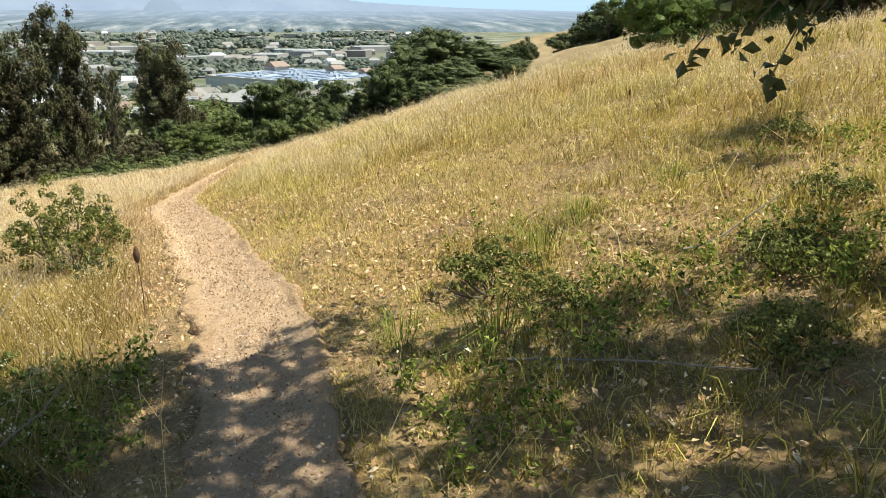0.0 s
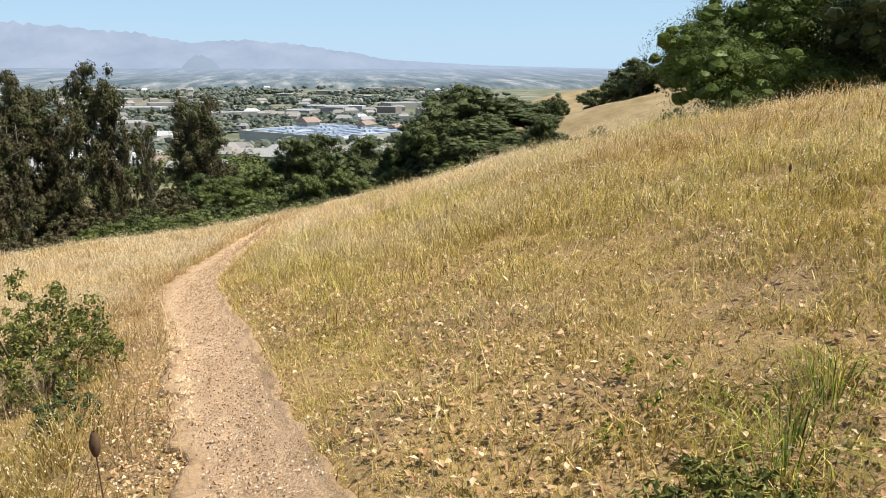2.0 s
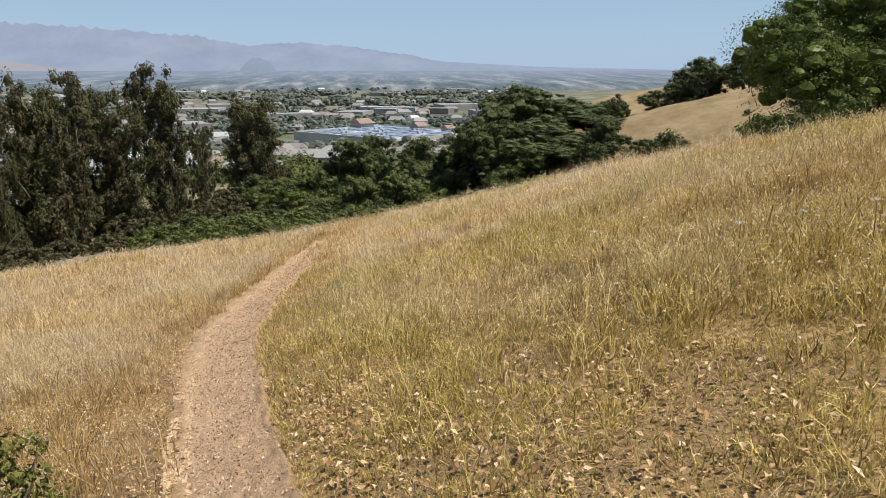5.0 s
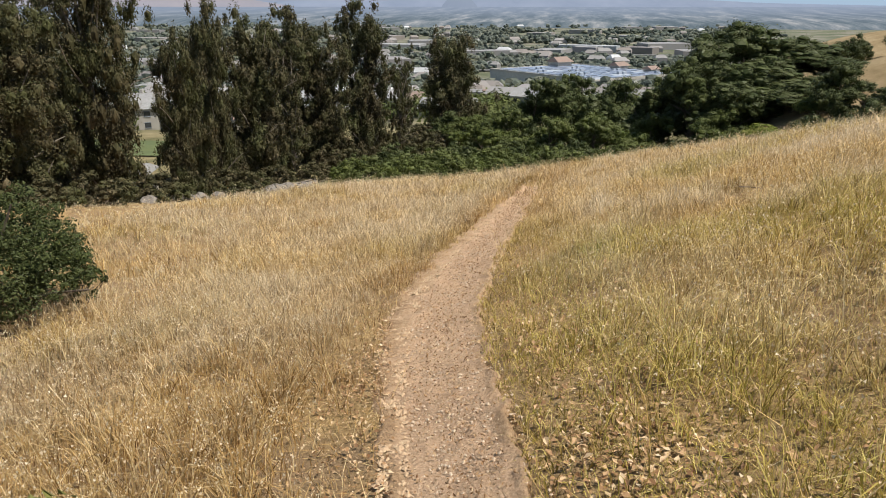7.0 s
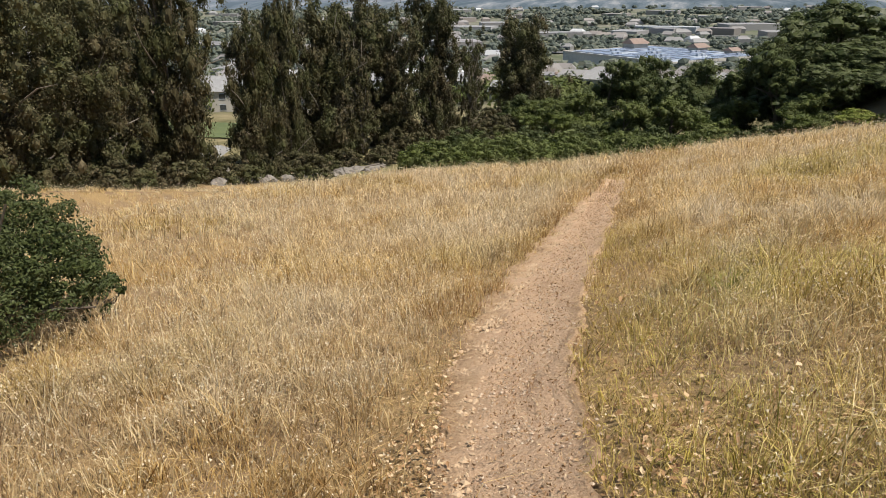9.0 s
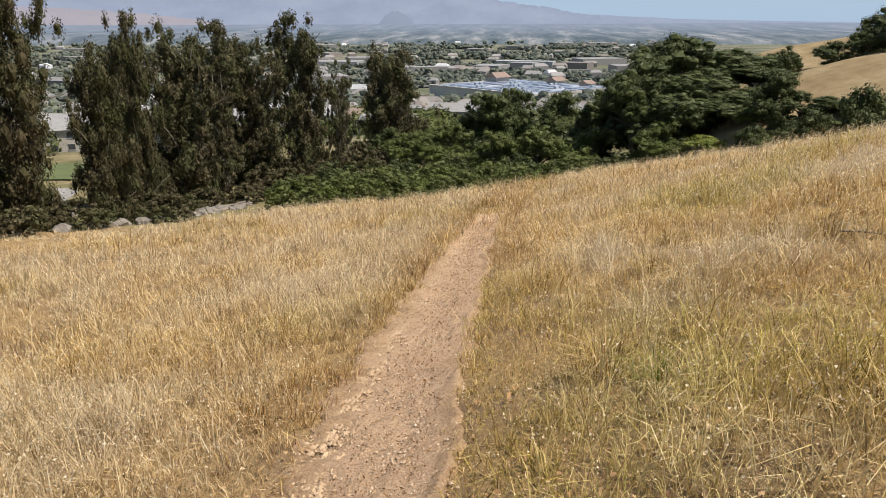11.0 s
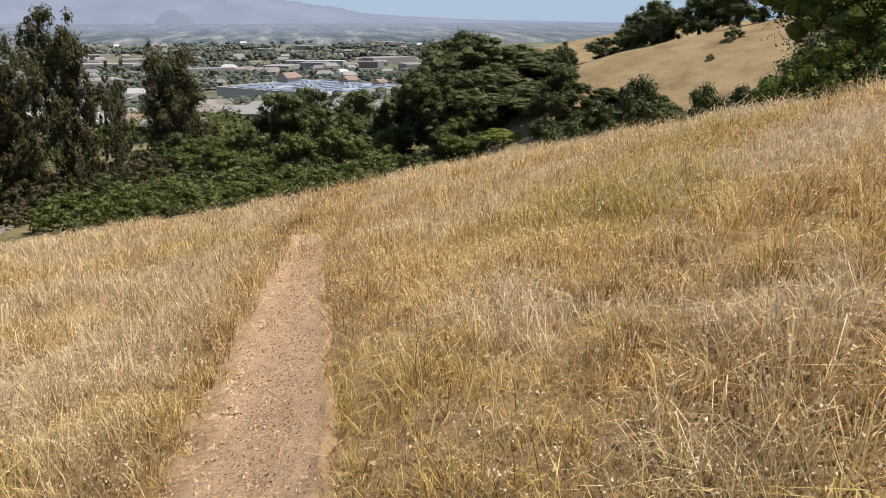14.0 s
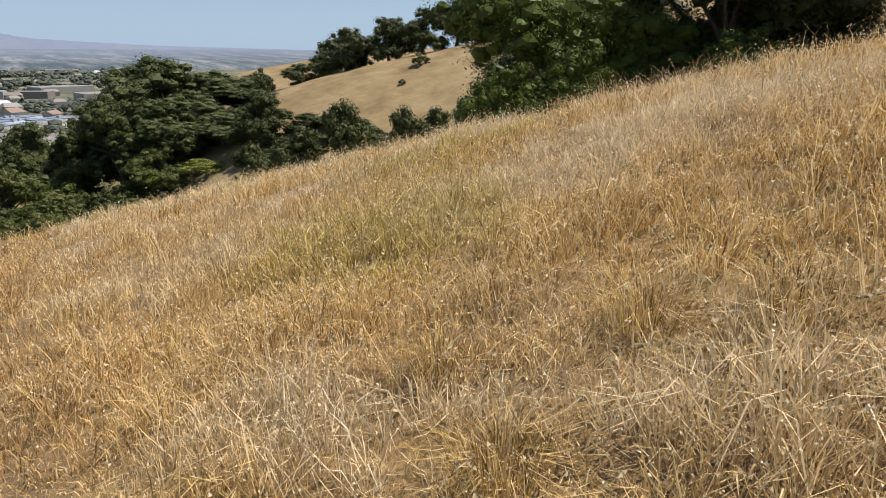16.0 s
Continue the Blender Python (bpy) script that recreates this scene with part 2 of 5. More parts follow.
def height(x, y):
    x, y = np.asarray(x, float), np.asarray(y, float)
    v = y - 0.25 * x
    val = np.interp(v, [-60, 0, 10, 30, 45, 63, 85, 100, 120, 165, 250, 350, 480, 700],
                    [14, 1, -1, -4.5, -8.5, -13.5, -18, -20.3, -22, -26, -32, -38, -44, -45])
    val = val + 0.13 * np.maximum(0, x - 6) * np.exp(-np.maximum(0, y - 25) / 22) * np.exp(-np.maximum(0, x - 60) / 60)
    r1 = ridge(x, y, (34, 128.6), (68, 111), -5.4, 2.7, 0.30, 0.25, 0.9)
    r2 = ridge(x, y, (49, 180), (70, 172), -2.6, 0.0, 0.25, 0.3, 0.9)
    hills = np.logaddexp(r1, r2)
    far = np.logaddexp(val / 1.5, hills / 1.5) * 1.5
    out = np.hypot(np.maximum(0, np.maximum(-16 - x, x - 13)), np.maximum(0, np.maximum(-8 - y, y - 34)))
    w = smooth(0, 16, out)
    return hillside(np.clip(x, -40, 40), np.clip(y, -40, 70)) * (1 - w) + far * w


def trail_x(y):
    return np.interp(y, [-4, 0, 2, 3.4, 4.3, 6.2, 8, 9.3, 11, 12.5, 14, 16, 18.5, 20.5, 22, 24, 27, 31],
                     [0.1, 0.0, -0.11, -0.2, -0.27, -0.68, -1.02, -1.32, -1.68, -1.92, -1.97, -1.93, -1.83, -1.74, -1.68, -1.55, -1.2, -0.4])


def trail_half(y):
    return np.interp(y, [0, 6, 12, 18, 21.5, 24], [0.28, 0.29, 0.31, 0.30, 0.26, 0.22])


def bank_width(y):
    """Extra width of the crumbling downhill edge."""
    return 0.17 * smooth(9.5, 13, y) * (1 - 0.7 * smooth(17, 22, y))


def wobble(x, y, s, seed=0):
    """Cheap smooth noise between -1 and 1."""
    r = np.random.RandomState(seed)
    t = 0
    for k in range(6):
        a, p = r.uniform(0, 6.28), r.uniform(0, 6.28)
        f = s * r.uniform(0.6, 1.9)
        t = t + np.sin((x * math.cos(a) + y * math.sin(a)) * f + p + 1.3 * np.sin((x * math.sin(a) - y * math.cos(a)) * f * 0.7 + p * 2))
    return t / 6 * 1.6


def mesh_np(name, v, f, mat, smooth_shade=False, **attrs):
    """A mesh from arrays: v (n,3), f (m,3 or 4); attrs are float values by vertex."""
    v, f = np.ascontiguousarray(v, np.float32), np.ascontiguousarray(f, np.int32)
    me = bpy.data.meshes.new(name)
    k = f.shape[1]
    me.vertices.add(len(v)), me.loops.add(f.size), me.polygons.add(len(f))
    me.vertices.foreach_set("co", v.ravel())
    me.loops.foreach_set("vertex_index", f.ravel())
    me.polygons.foreach_set("loop_start", np.arange(0, f.size, k, dtype=np.int32))
    me.polygons.foreach_set("use_smooth", np.full(len(f), smooth_shade))
    for key, val in attrs.items():
        me.attributes.new(key, "FLOAT", "POINT").data.foreach_set("value", np.ascontiguousarray(val, np.float32))
    me.materials.append(mat)
    me.update(calc_edges=True)
    return me


def part(name, me, parent, label=""):
    ob = new(name, me)
    ob.parent = parent
    return tagged(ob, label)


def spread(lo, hi, fine_lo, fine_hi, step, grow):
    """Grid lines: even between fine_lo and fine_hi, ever wider beyond."""
    a = list(np.arange(fine_lo, fine_hi + step / 2, step))
    s, p = step, a[-1]
    while p < hi:
        s *= grow
        p += s
        a.append(min(p, hi))
    s, p = step, a[0]
    while p > lo:
        s *= grow
        p -= s
        a.insert(0, max(p, lo))
    return np.array(a)


def sheet(xs, ys, zf):
    gx, gy = np.meshgrid(xs, ys)
    x, y = gx.ravel(), gy.ravel()
    n, i = len(xs), np.arange(len(xs) * len(ys)).reshape(len(ys), len(xs))
    f = np.stack([i[:-1, :-1], i[:-1, 1:], i[1:, 1:], i[1:, :-1]], -1).reshape(-1, 4)
    return x, y, np.stack([x, y, zf(x, y)], -1), f


def ground_z(x, y):
    d = x - trail_x(y)
    d = np.where(d < 0, -d / (trail_half(y) + bank_width(y)), d / trail_half(y))
    on = (1 - smooth(0.7, 1.5, d)) * (y < 24.6) * (y > -5)
    bumps = 0.03 * wobble(x, y, 2.2, 1) + 0.015 * wobble(x, y, 7.0, 2)
    near = np.hypot(x, y - 12) < 60
    bank = 0.05 * np.exp(-((x - trail_x(y) + trail_half(y) * 1.2 + bank_width(y)) / 0.12) ** 2) * (y > 8) * (y < 30)
    return height(x, y) + np.where(near, bumps * (1 - on), 0) - 0.07 * on + bank


x, y, v, f = sheet(spread(-4800, 4800, -8, 8, 0.16, 1.085), spread(-150, 4800, -3, 30, 0.16, 1.07), ground_z)
out = np.hypot(np.maximum(0, np.maximum(-38 - x, x - 45)), np.maximum(0, np.maximum(-30 - y, y - 62)))
r = np.hypot(x, y)
gold = smooth(16, 30, x) * smooth(30, 55, y) * (1 - smooth(230, 300, y)) * smooth(0, 14, x - 0.16 * y + 2)
me = mesh_np("ground", v, f, M_GROUND, True, valley=smooth(0, 14, out), gold=gold, town=smooth(170, 260, r) * (1 - gold))
tagged(new("ground", me), "dry grassy hillside sloping down to a wide valley", "ground", kind="structure")

# the trail: a worn strip with ruts, a crumbling left bank and pitted edges
ys = np.arange(-4, 24.2, 0.045)
us = np.linspace(-1.45, 1.45, 44)
gu, gy = np.meshgrid(us, ys)
u, y = gu.ravel(), gy.ravel()
side = np.where(u > 0, 40.0, 0.0)
ragged = 1 + np.abs(u) * (0.12 * wobble(y + side, 0 * y, 3.2, 5) + 0.09 * wobble(y + side, 0 * y, 10.0, 6) + 0.05 * wobble(y + side, 0 * y, 27.0, 16))
x = trail_x(y) + u * trail_half(y) * ragged - bank_width(y) * smooth(0.7, 1.3, -u)
rim = smooth(0.8, 1.3, np.abs(u))
z = (height(x, y) - 0.03 + 0.03 * np.minimum(1, u * u) + 0.016 * wobble(x, y, 8, 7) + 0.013 * wobble(x, y, 21, 8) + 0.008 * wobble(x, y, 47, 18)
     + 0.006 * np.random.RandomState(3).rand(len(x)) + rim * (0.03 + 0.022 * wobble(x, y, 15, 9) + 0.018 * wobble(x, y, 37, 19)) - 0.12 * np.where(u > 0, smooth(0.98, 1.25, u), smooth(1.2, 1.45, -u)))
i = np.arange(len(x)).reshape(len(ys), len(us))
f = np.stack([i[:-1, :-1], i[:-1, 1:], i[1:, 1:], i[1:, :-1]], -1).reshape(-1, 4)
me = mesh_np("trail", np.stack([x, y, z], -1), f, M_TRAIL, True, edge=smooth(0.7, 1.15, np.abs(u) + 0.15 * wobble(x, y, 8, 4)))
tagged(new("dirt_trail", me), "narrow worn footpath of pale bare earth across the hillside", "path", kind="structure")

# ---------------- plants: shared shapes ----------------


def tube(pts, rad, seg=6):
    """A tapered limb along pts."""
    pts = np.array(pts, float)
    v = []
    for k, p in enumerate(pts):
        d = pts[min(k + 1, len(pts) - 1)] - pts[max(k - 1, 0)]
        d /= np.linalg.norm(d) + 1e-9
        a = np.cross(d, (0.31, 0.95, 0.05))
        a /= np.linalg.norm(a) + 1e-9
        b = np.cross(d, a)
        for s in range(seg):
            t = 6.2832 * s / seg
            v.append(p + rad[k] * (a * math.cos(t) + b * math.sin(t)))
    f = [(k * seg + s, k * seg + (s + 1) % seg, (k + 1) * seg + (s + 1) % seg, (k + 1) * seg + s)
         for k in range(len(pts) - 1) for s in range(seg)]
    return np.array(v), np.array(f)


def join(items):
    vs, fs, o = [], [], 0
    for v, f in items:
        vs.append(v), fs.append(f + o)
        o += len(v)
    return np.concatenate(vs), np.concatenate(fs)


def leaves(rs, centres, radii, count, size, hang=0.0, slim=0.55, core=0.35, tri=False):
    """Rhombic leaves in clumps: count for each centre, more on the outside of a clump than within."""
    c, rad = np.repeat(centres, count, 0), np.repeat(radii, count, 0)
    n = len(c)
    d = rs.normal(size=(n, 3))
    d /= np.linalg.norm(d, axis=1)[:, None]
    p = c + d * rad * (core + (1 - core) * rs.rand(n) ** 0.6)[:, None]
    a = rs.normal(size=(n, 3)) + d * 0.5
    if not hang:
        a = np.cross(d * 1.2 + rs.normal(size=(n, 3)) * 0.3 + (0, 0, 0.3), a)
    a[:, 2] -= hang
    a /= np.linalg.norm(a, axis=1)[:, None]
    b = np.cross(a, d + rs.normal(size=(n, 3)) * (0.55 if hang else 0.28) + (0, 0, 0.25))
    b /= np.linalg.norm(b, axis=1)[:, None] + 1e-9
    s = size * rs.uniform(0.6, 1.35, n)[:, None]
    if tri:
        v = np.stack([p - a * s * 0.5, p + (a * 0.3 + b * slim * 0.75) * s, p + (a * 0.3 - b * slim * 0.75) * s], 1).reshape(-1, 3)
        return v, np.arange(n * 3).reshape(n, 3)
    up = np.cross(a, b) * s * 0.18
    v = np.stack([p - a * s * 0.5, p + b * s * slim * 0.5 + up, p + a * s * 0.5, p - b * s * slim * 0.5 + up], 1).reshape(-1, 3)
    return v, np.arange(n * 4).reshape(n, 4)


GOLD = (1 + 5 ** 0.5) / 2
ICO = np.array([(-1, GOLD, 0), (1, GOLD, 0), (-1, -GOLD, 0), (1, -GOLD, 0), (0, -1, GOLD), (0, 1, GOLD), (0, -1, -GOLD), (0, 1, -GOLD), (GOLD, 0, -1), (GOLD, 0, 1), (-GOLD, 0, -1), (-GOLD, 0, 1)]) / 1.9
ICO_F = np.array([(0, 11, 5), (0, 5, 1), (0, 1, 7), (0, 7, 10), (0, 10, 11), (1, 5, 9), (5, 11, 4), (11, 10, 2), (10, 7, 6), (7, 1, 8), (3, 9, 4), (3, 4, 2), (3, 2, 6), (3, 6, 8), (3, 8, 9), (4, 9, 5), (2, 4, 11), (6, 2, 10), (8, 6, 7), (9, 8, 1)])


def bunches(rs, centres, radii, count, size, inner=0.72, **how):
    """Leaves round uneven solid cores, added to block light under each clump's outer leaves."""
    v, f = leaves(rs, centres, radii, count, size, **how)
    if f.shape[1] == 4:
        f = np.concatenate([f[:, :3], f[:, [0, 2, 3]]])
    k = len(centres)
    core = np.asarray(centres)[:, None] + ICO[None] * np.asarray(radii)[:, None] * inner * rs.uniform(0.75, 1.2, (k, 12, 1))
    g = (np.arange(k)[:, None, None] * 12 + ICO_F[None]).reshape(-1, 3)
    return join([(v, f), (core.reshape(-1, 3), g)])


def wander(rs, p, d, length, n, bend):
    pts = [np.array(p, float)]
    d = np.array(d, float)
    for _ in range(n):
        d = d + rs.normal(size=3) * bend
        d /= np.linalg.norm(d)
        pts.append(pts[-1] + d * length / n)
    return pts


def oak(seed, h, w, leaf, clumps, per, mat, low=0.05, name="oak_tree", lobes=11):
    """A broad evergreen oak: short trunk, spreading limbs, a crown of many leaf clumps over several lobes."""
    rs = np.random.RandomState(seed)
    top = new(name)
    r0 = 0.035 * h
    trunk = wander(rs, (0, 0, -0.4), (0.05, 0.05, 1), h * 0.42, 5, 0.12)
    part("trunk", mesh_np("trunk", *tube(trunk, np.linspace(r0 * 1.5, r0 * 0.75, 6), 9), M_BARK, True), top)
    centres, radii = [], []
    for k in range(lobes):
        a, e = k * 2.4 + rs.rand() * 0.8, (k * 0.618 + 0.06 * rs.rand()) % 1.0
        out = w * rs.uniform(0.27, 0.36) * math.sqrt(max(0.02, 1 - (0.97 * e) ** 2))
        q = np.array([math.cos(a) * out, math.sin(a) * out, h * (low + 0.12 + (0.68 - low) * e)])
        lr = np.array([w * 0.21, w * 0.21, h * 0.17]) * rs.uniform(0.8, 1.25)
        limb = wander(rs, trunk[rs.randint(2, 6)], (q - trunk[3]) / np.linalg.norm(q - trunk[3]), np.linalg.norm(q - trunk[3]), 5, 0.15)
        part("limb", mesh_np("limb", *tube(limb, np.linspace(r0 * 0.5, r0 * 0.12, 6), 6), M_BARK, True), top)
        m = clumps // lobes
        d = rs.normal(size=(m, 3))
        d /= np.linalg.norm(d, axis=1)[:, None]
        d[:, 2] = np.where(d[:, 2] < -0.5, -d[:, 2], d[:, 2])
        centres.append(q + d * lr * rs.uniform(0.55, 1.12, m)[:, None])
        radii.append(np.outer(rs.uniform(0.07, 0.13, m) * w, (1, 1, 0.75)))
    c, rad = np.concatenate(centres), np.concatenate(radii)
    c[:, 2] = np.maximum(c[:, 2], h * low)
    part("crown", mesh_np("crown", *bunches(rs, c, rad, int(per * 0.85), leaf, 0.5 if leaf > 0.18 else 0.36, tri=leaf > 0.15), mat), top)
    return top


def eucalyptus(seed, h, w, clumps, per, leaf):
    """A tall gum: long pale trunk forking upwards, ragged hanging foliage in tufts with gaps."""
    rs = np.random.RandomState(seed)
    top = new("eucalyptus_tree")
    r0 = 0.02 * h
    trunk = wander(rs, (0, 0, -0.5), (0, 0, 1), h * 0.85, 8, 0.05)
    part("trunk", mesh_np("trunk", *tube(trunk, np.linspace(r0, r0 * 0.25, 9), 8), M_PALE_BARK, True), top)
    centres, radii = [], []
    nl = 19
    for k in range(nl):
        e = 0.03 + 0.97 * (k + rs.rand() * 0.6) / nl
        s = trunk[min(8, int(e * 8 * 0.9))]
        a = k * 2.4 + rs.uniform(-0.5, 0.5)
        reach = w * 0.5 * (0.45 + 0.6 * math.sin(math.pi * min(1, e * 0.8 + 0.15))) * rs.uniform(0.35, 1.1)
        q = np.array([s[0] + math.cos(a) * reach, s[1] + math.sin(a) * reach, min(h * e + h * 0.05, h * 0.97)])
        limb = wander(rs, s, (q - s) / np.linalg.norm(q - s), np.linalg.norm(q - s), 4, 0.16)
        part("limb", mesh_np("limb", *tube(limb, np.linspace(r0 * 0.36, r0 * 0.08, 5), 5), M_PALE_BARK, True), top)
        m = clumps // nl
        t = rs.uniform(0.15, 1.15, m)[:, None]
        centres.append(s + (q - s) * t + rs.normal(size=(m, 3)) * (w * 0.09, w * 0.09, h * 0.035))
        radii.append(np.outer(rs.uniform(0.05, 0.115, m) * w, (1, 1, 1.8)))
    part("crown", mesh_np("crown", *bunches(rs, np.concatenate(centres), np.concatenate(radii), int(per * 0.75), leaf, 0.46, hang=1.7, slim=0.3, tri=True), M_EUC), top)
    return top


def shrub(seed, h, w, leaf, clumps, per, mat, name="shrub", clump=1.0):
    """A bush: many stems from the ground and leaf clumps in an uneven mound."""
    rs = np.random.RandomState(seed)
    top = new(name)
    a, q = rs.uniform(0, 6.28, clumps), np.sqrt(rs.rand(clumps)) * 0.42 * w
    roof = h * (0.88 - 0.5 * (q / (0.45 * w)) ** 2) * rs.uniform(0.55, 1.18, clumps)
    c = np.stack([np.cos(a) * q, np.sin(a) * q, roof * rs.uniform(0.25, 1.0, clumps) ** 0.6], -1)
    stems = []
    for k in range(0, clumps, max(1, clumps // 14)):
        stems.append(tube(wander(rs, (c[k, 0] * 0.15, c[k, 1] * 0.15, -0.08), c[k] / np.linalg.norm(c[k]), np.linalg.norm(c[k]), 4, 0.12),
                          np.linspace(0.02, 0.006, 5) * max(h, 0.6), 5))
    part("stem", mesh_np("stem", *join(stems), M_BARK, True), top)["kind"] = "stuff"
    rad = np.outer(rs.uniform(0.045, 0.115, clumps) * w * clump, (1, 1, 0.8 * h / w + 0.25))
    part("foliage", mesh_np("foliage", *(bunches(rs, c, rad, int(per * 0.85), leaf, 0.45, tri=leaf > 0.15) if leaf > 0.1 else leaves(rs, c, rad, per, leaf)), mat), top)
    return top


def reach(x, y, turn, s, top, h):
    """Standing on the ground and scaled to reach the height top."""
    return stand(x, y, turn, s, (top - float(height(x, y))) / h)


def stand(x, y, turn=0.0, s=1.0, sz=None, sink=0.0):
    return pose(x, y, float(height(x, y)) - sink, 0, 0, turn) @ Matrix.Diagonal((s, s, sz or s, 1))


def plant(proto, places, label, category, group):
    """The first place takes the tree itself, the others copies of it."""
    tagged(proto, label, category, group)
    for m in places[1:]:
        copy_thing(proto, m)
    proto.matrix_basis = places[0]


# ---------------- trees of the valley edge ----------------
EUC = "tall ragged brown-green eucalyptus at the foot of the slope"
plant(eucalyptus(11, 23, 8.5, 361, 150, 0.40),
      [reach(-41.2, 86.6, 0, 0.6, 3.0, 25.5), reach(-43.1, 112.7, 130, 1.1, 2.3, 25.5), reach(-32.9, 121.5, 250, 1.02, 3.5, 25.5), reach(-51.8, 69.6, 300, 0.92, 4, 25.5)],
      EUC, "tree", "eucalyptus grove")
plant(eucalyptus(12, 20, 9.0, 361, 150, 0.38),
      [reach(-38.5, 74.5, 0, 0.6, -1.1, 22.2), reach(-41.5, 97.1, 100, 1.08, 1.3, 22.2), reach(-37.9, 114.7, 200, 1.02, -0.8, 22.2), reach(-48.5, 94.3, 40, 0.95, -1, 22.2)],
      EUC, "tree", "eucalyptus grove")
plant(eucalyptus(13, 22, 11.0, 475, 150, 0.38),
      [reach(-24.5, 159.1, 0, 1.2, -3.1, 24.3), reach(-52, 55, 190, 0.85, 4, 24.3), reach(-60, 80, 10, 0.9, 1, 24.3)],
      "broad dark eucalyptus with dense hanging foliage", "tree", "eucalyptus grove")
plant(eucalyptus(15, 21, 9.0, 418, 170, 0.28),
      [reach(-41.8, 66.0, 60, 0.9, 9.0, 23.5), reach(-41.1, 53.2, 320, 0.9, 4.3, 23.5), reach(-40.7, 46.7, 20, 0.9, 4.6, 23.5), reach(-45.5, 42.5, 80, 0.85, 5, 23.5)],
      "tall brown-green eucalyptus with hanging bark at the field edge", "tree", "eucalyptus grove")
plant(eucalyptus(14, 19, 4.5, 152, 110, 0.34), [reach(-32, 147.5, 0, 1.0, -4.8, 20.5), reach(-28.5, 126, 90, 0.8, -7, 20.5), reach(-38.5, 104, 200, 0.9, -3, 20.5)],
      "slender eucalyptus with a thin column of foliage", "tree", "eucalyptus grove")

OAK = "rounded dark green evergreen oak below the slope"
plant(oak(21, 15, 16, 0.27, 480, 95, M_OAK, 0.02, lobes=20),
      [reach(24.9, 123.7, 0, 1.1, -2.0, 13.6), reach(18.6, 120.5, 100, 0.8, -6.8, 13.6), reach(33.0, 127, 200, 1.0, -3.6, 13.6), reach(13.5, 130, 250, 0.75, -11.5, 13.6), reach(29.5, 119, 60, 0.85, -6.0, 13.6), reach(23.5, 114, 160, 0.7, -9.0, 13.6)],
      OAK, "tree", "oaks in the gully")
plant(oak(22, 11, 13, 0.26, 400, 90, M_OAK, 0.02, lobes=16),
      [reach(29.5, 110.6, 0, 0.72, -8.8, 9.4), reach(36.3, 121.5, 120, 0.95, -5.0, 9.8), reach(32.5, 114, 300, 0.8, -8.0, 9.8), reach(22.5, 111, 220, 0.62, -10.2, 9.4), reach(8.8, 135.5, 30, 0.95, -12.2, 9.4), reach(-5, 136.5, 260, 0.95, -12.2, 9.4), reach(2.1, 140.8, 90, 1.0, -12.2, 9.4)],
      OAK, "tree", "oaks in the gully")
plant(oak(23, 8, 10, 0.26, 220, 105, M_SCRUB, 0.03),
      [stand(-10.2, 125.6, 0, 1.0), stand(-14.4, 130.2, 70, 0.85), stand(5, 122, 160, 0.95), stand(-2, 121, 210, 0.9), stand(12, 119, 300, 0.95), stand(-19, 138, 20, 0.75), stand(20, 108, 0, 0.75)],
      "low spreading green oak among brush", "tree", "oaks in the gully")
plant(oak(24, 7, 7.5, 0.24, 154, 110, M_OAK, 0.02), [stand(-23.6, 149.1, 0, 0.95), stand(-17, 152, 90, 0.8)],
      "small dark oak standing before the eucalyptus", "tree", "oaks in the gully")
BUSH = "dense green brush at the edge of the grass"
plant(shrub(31, 4.2, 9.0, 0.22, 190, 74, M_SCRUB, "brush"),
      [stand(-24.2, 87.6, 0), stand(-19.3, 90.9, 90), stand(-13.4, 95, 200), stand(-6.7, 95.7, 300), stand(0.2, 95.9, 40), stand(6.9, 95.5, 150, 0.9), stand(13.5, 97, 10, 0.9), stand(-9.5, 102, 70, 1.1), stand(-1, 104, 170, 1.1), stand(-17, 101, 260, 1.05), stand(7, 105, 20, 1.15), stand(24, 113.5, 90, 0.8), stand(18, 111, 200, 0.8), stand(31, 105, 30, 0.7)],
      BUSH, "bush", "brush belt")
plant(shrub(32, 3.2, 7.5, 0.22, 150, 70, M_OAK, "brush"),
      [stand(-27, 98, 0), stand(-24.5, 108, 90, 1.2), stand(-16, 112, 200, 1.2), stand(-8, 113, 30, 1.2), stand(1, 113, 120, 1.3), stand(14, 107, 260, 1.3)],
      BUSH, "bush", "brush belt")
plant(shrub(33, 3.0, 7.0, 0.26, 90, 60, M_LIME, "brush"), [reach(25.2, 104.6, 0, 1.0, -12.8, 3.0)], "pale yellow-green brush below the slope", "bush", "brush belt")
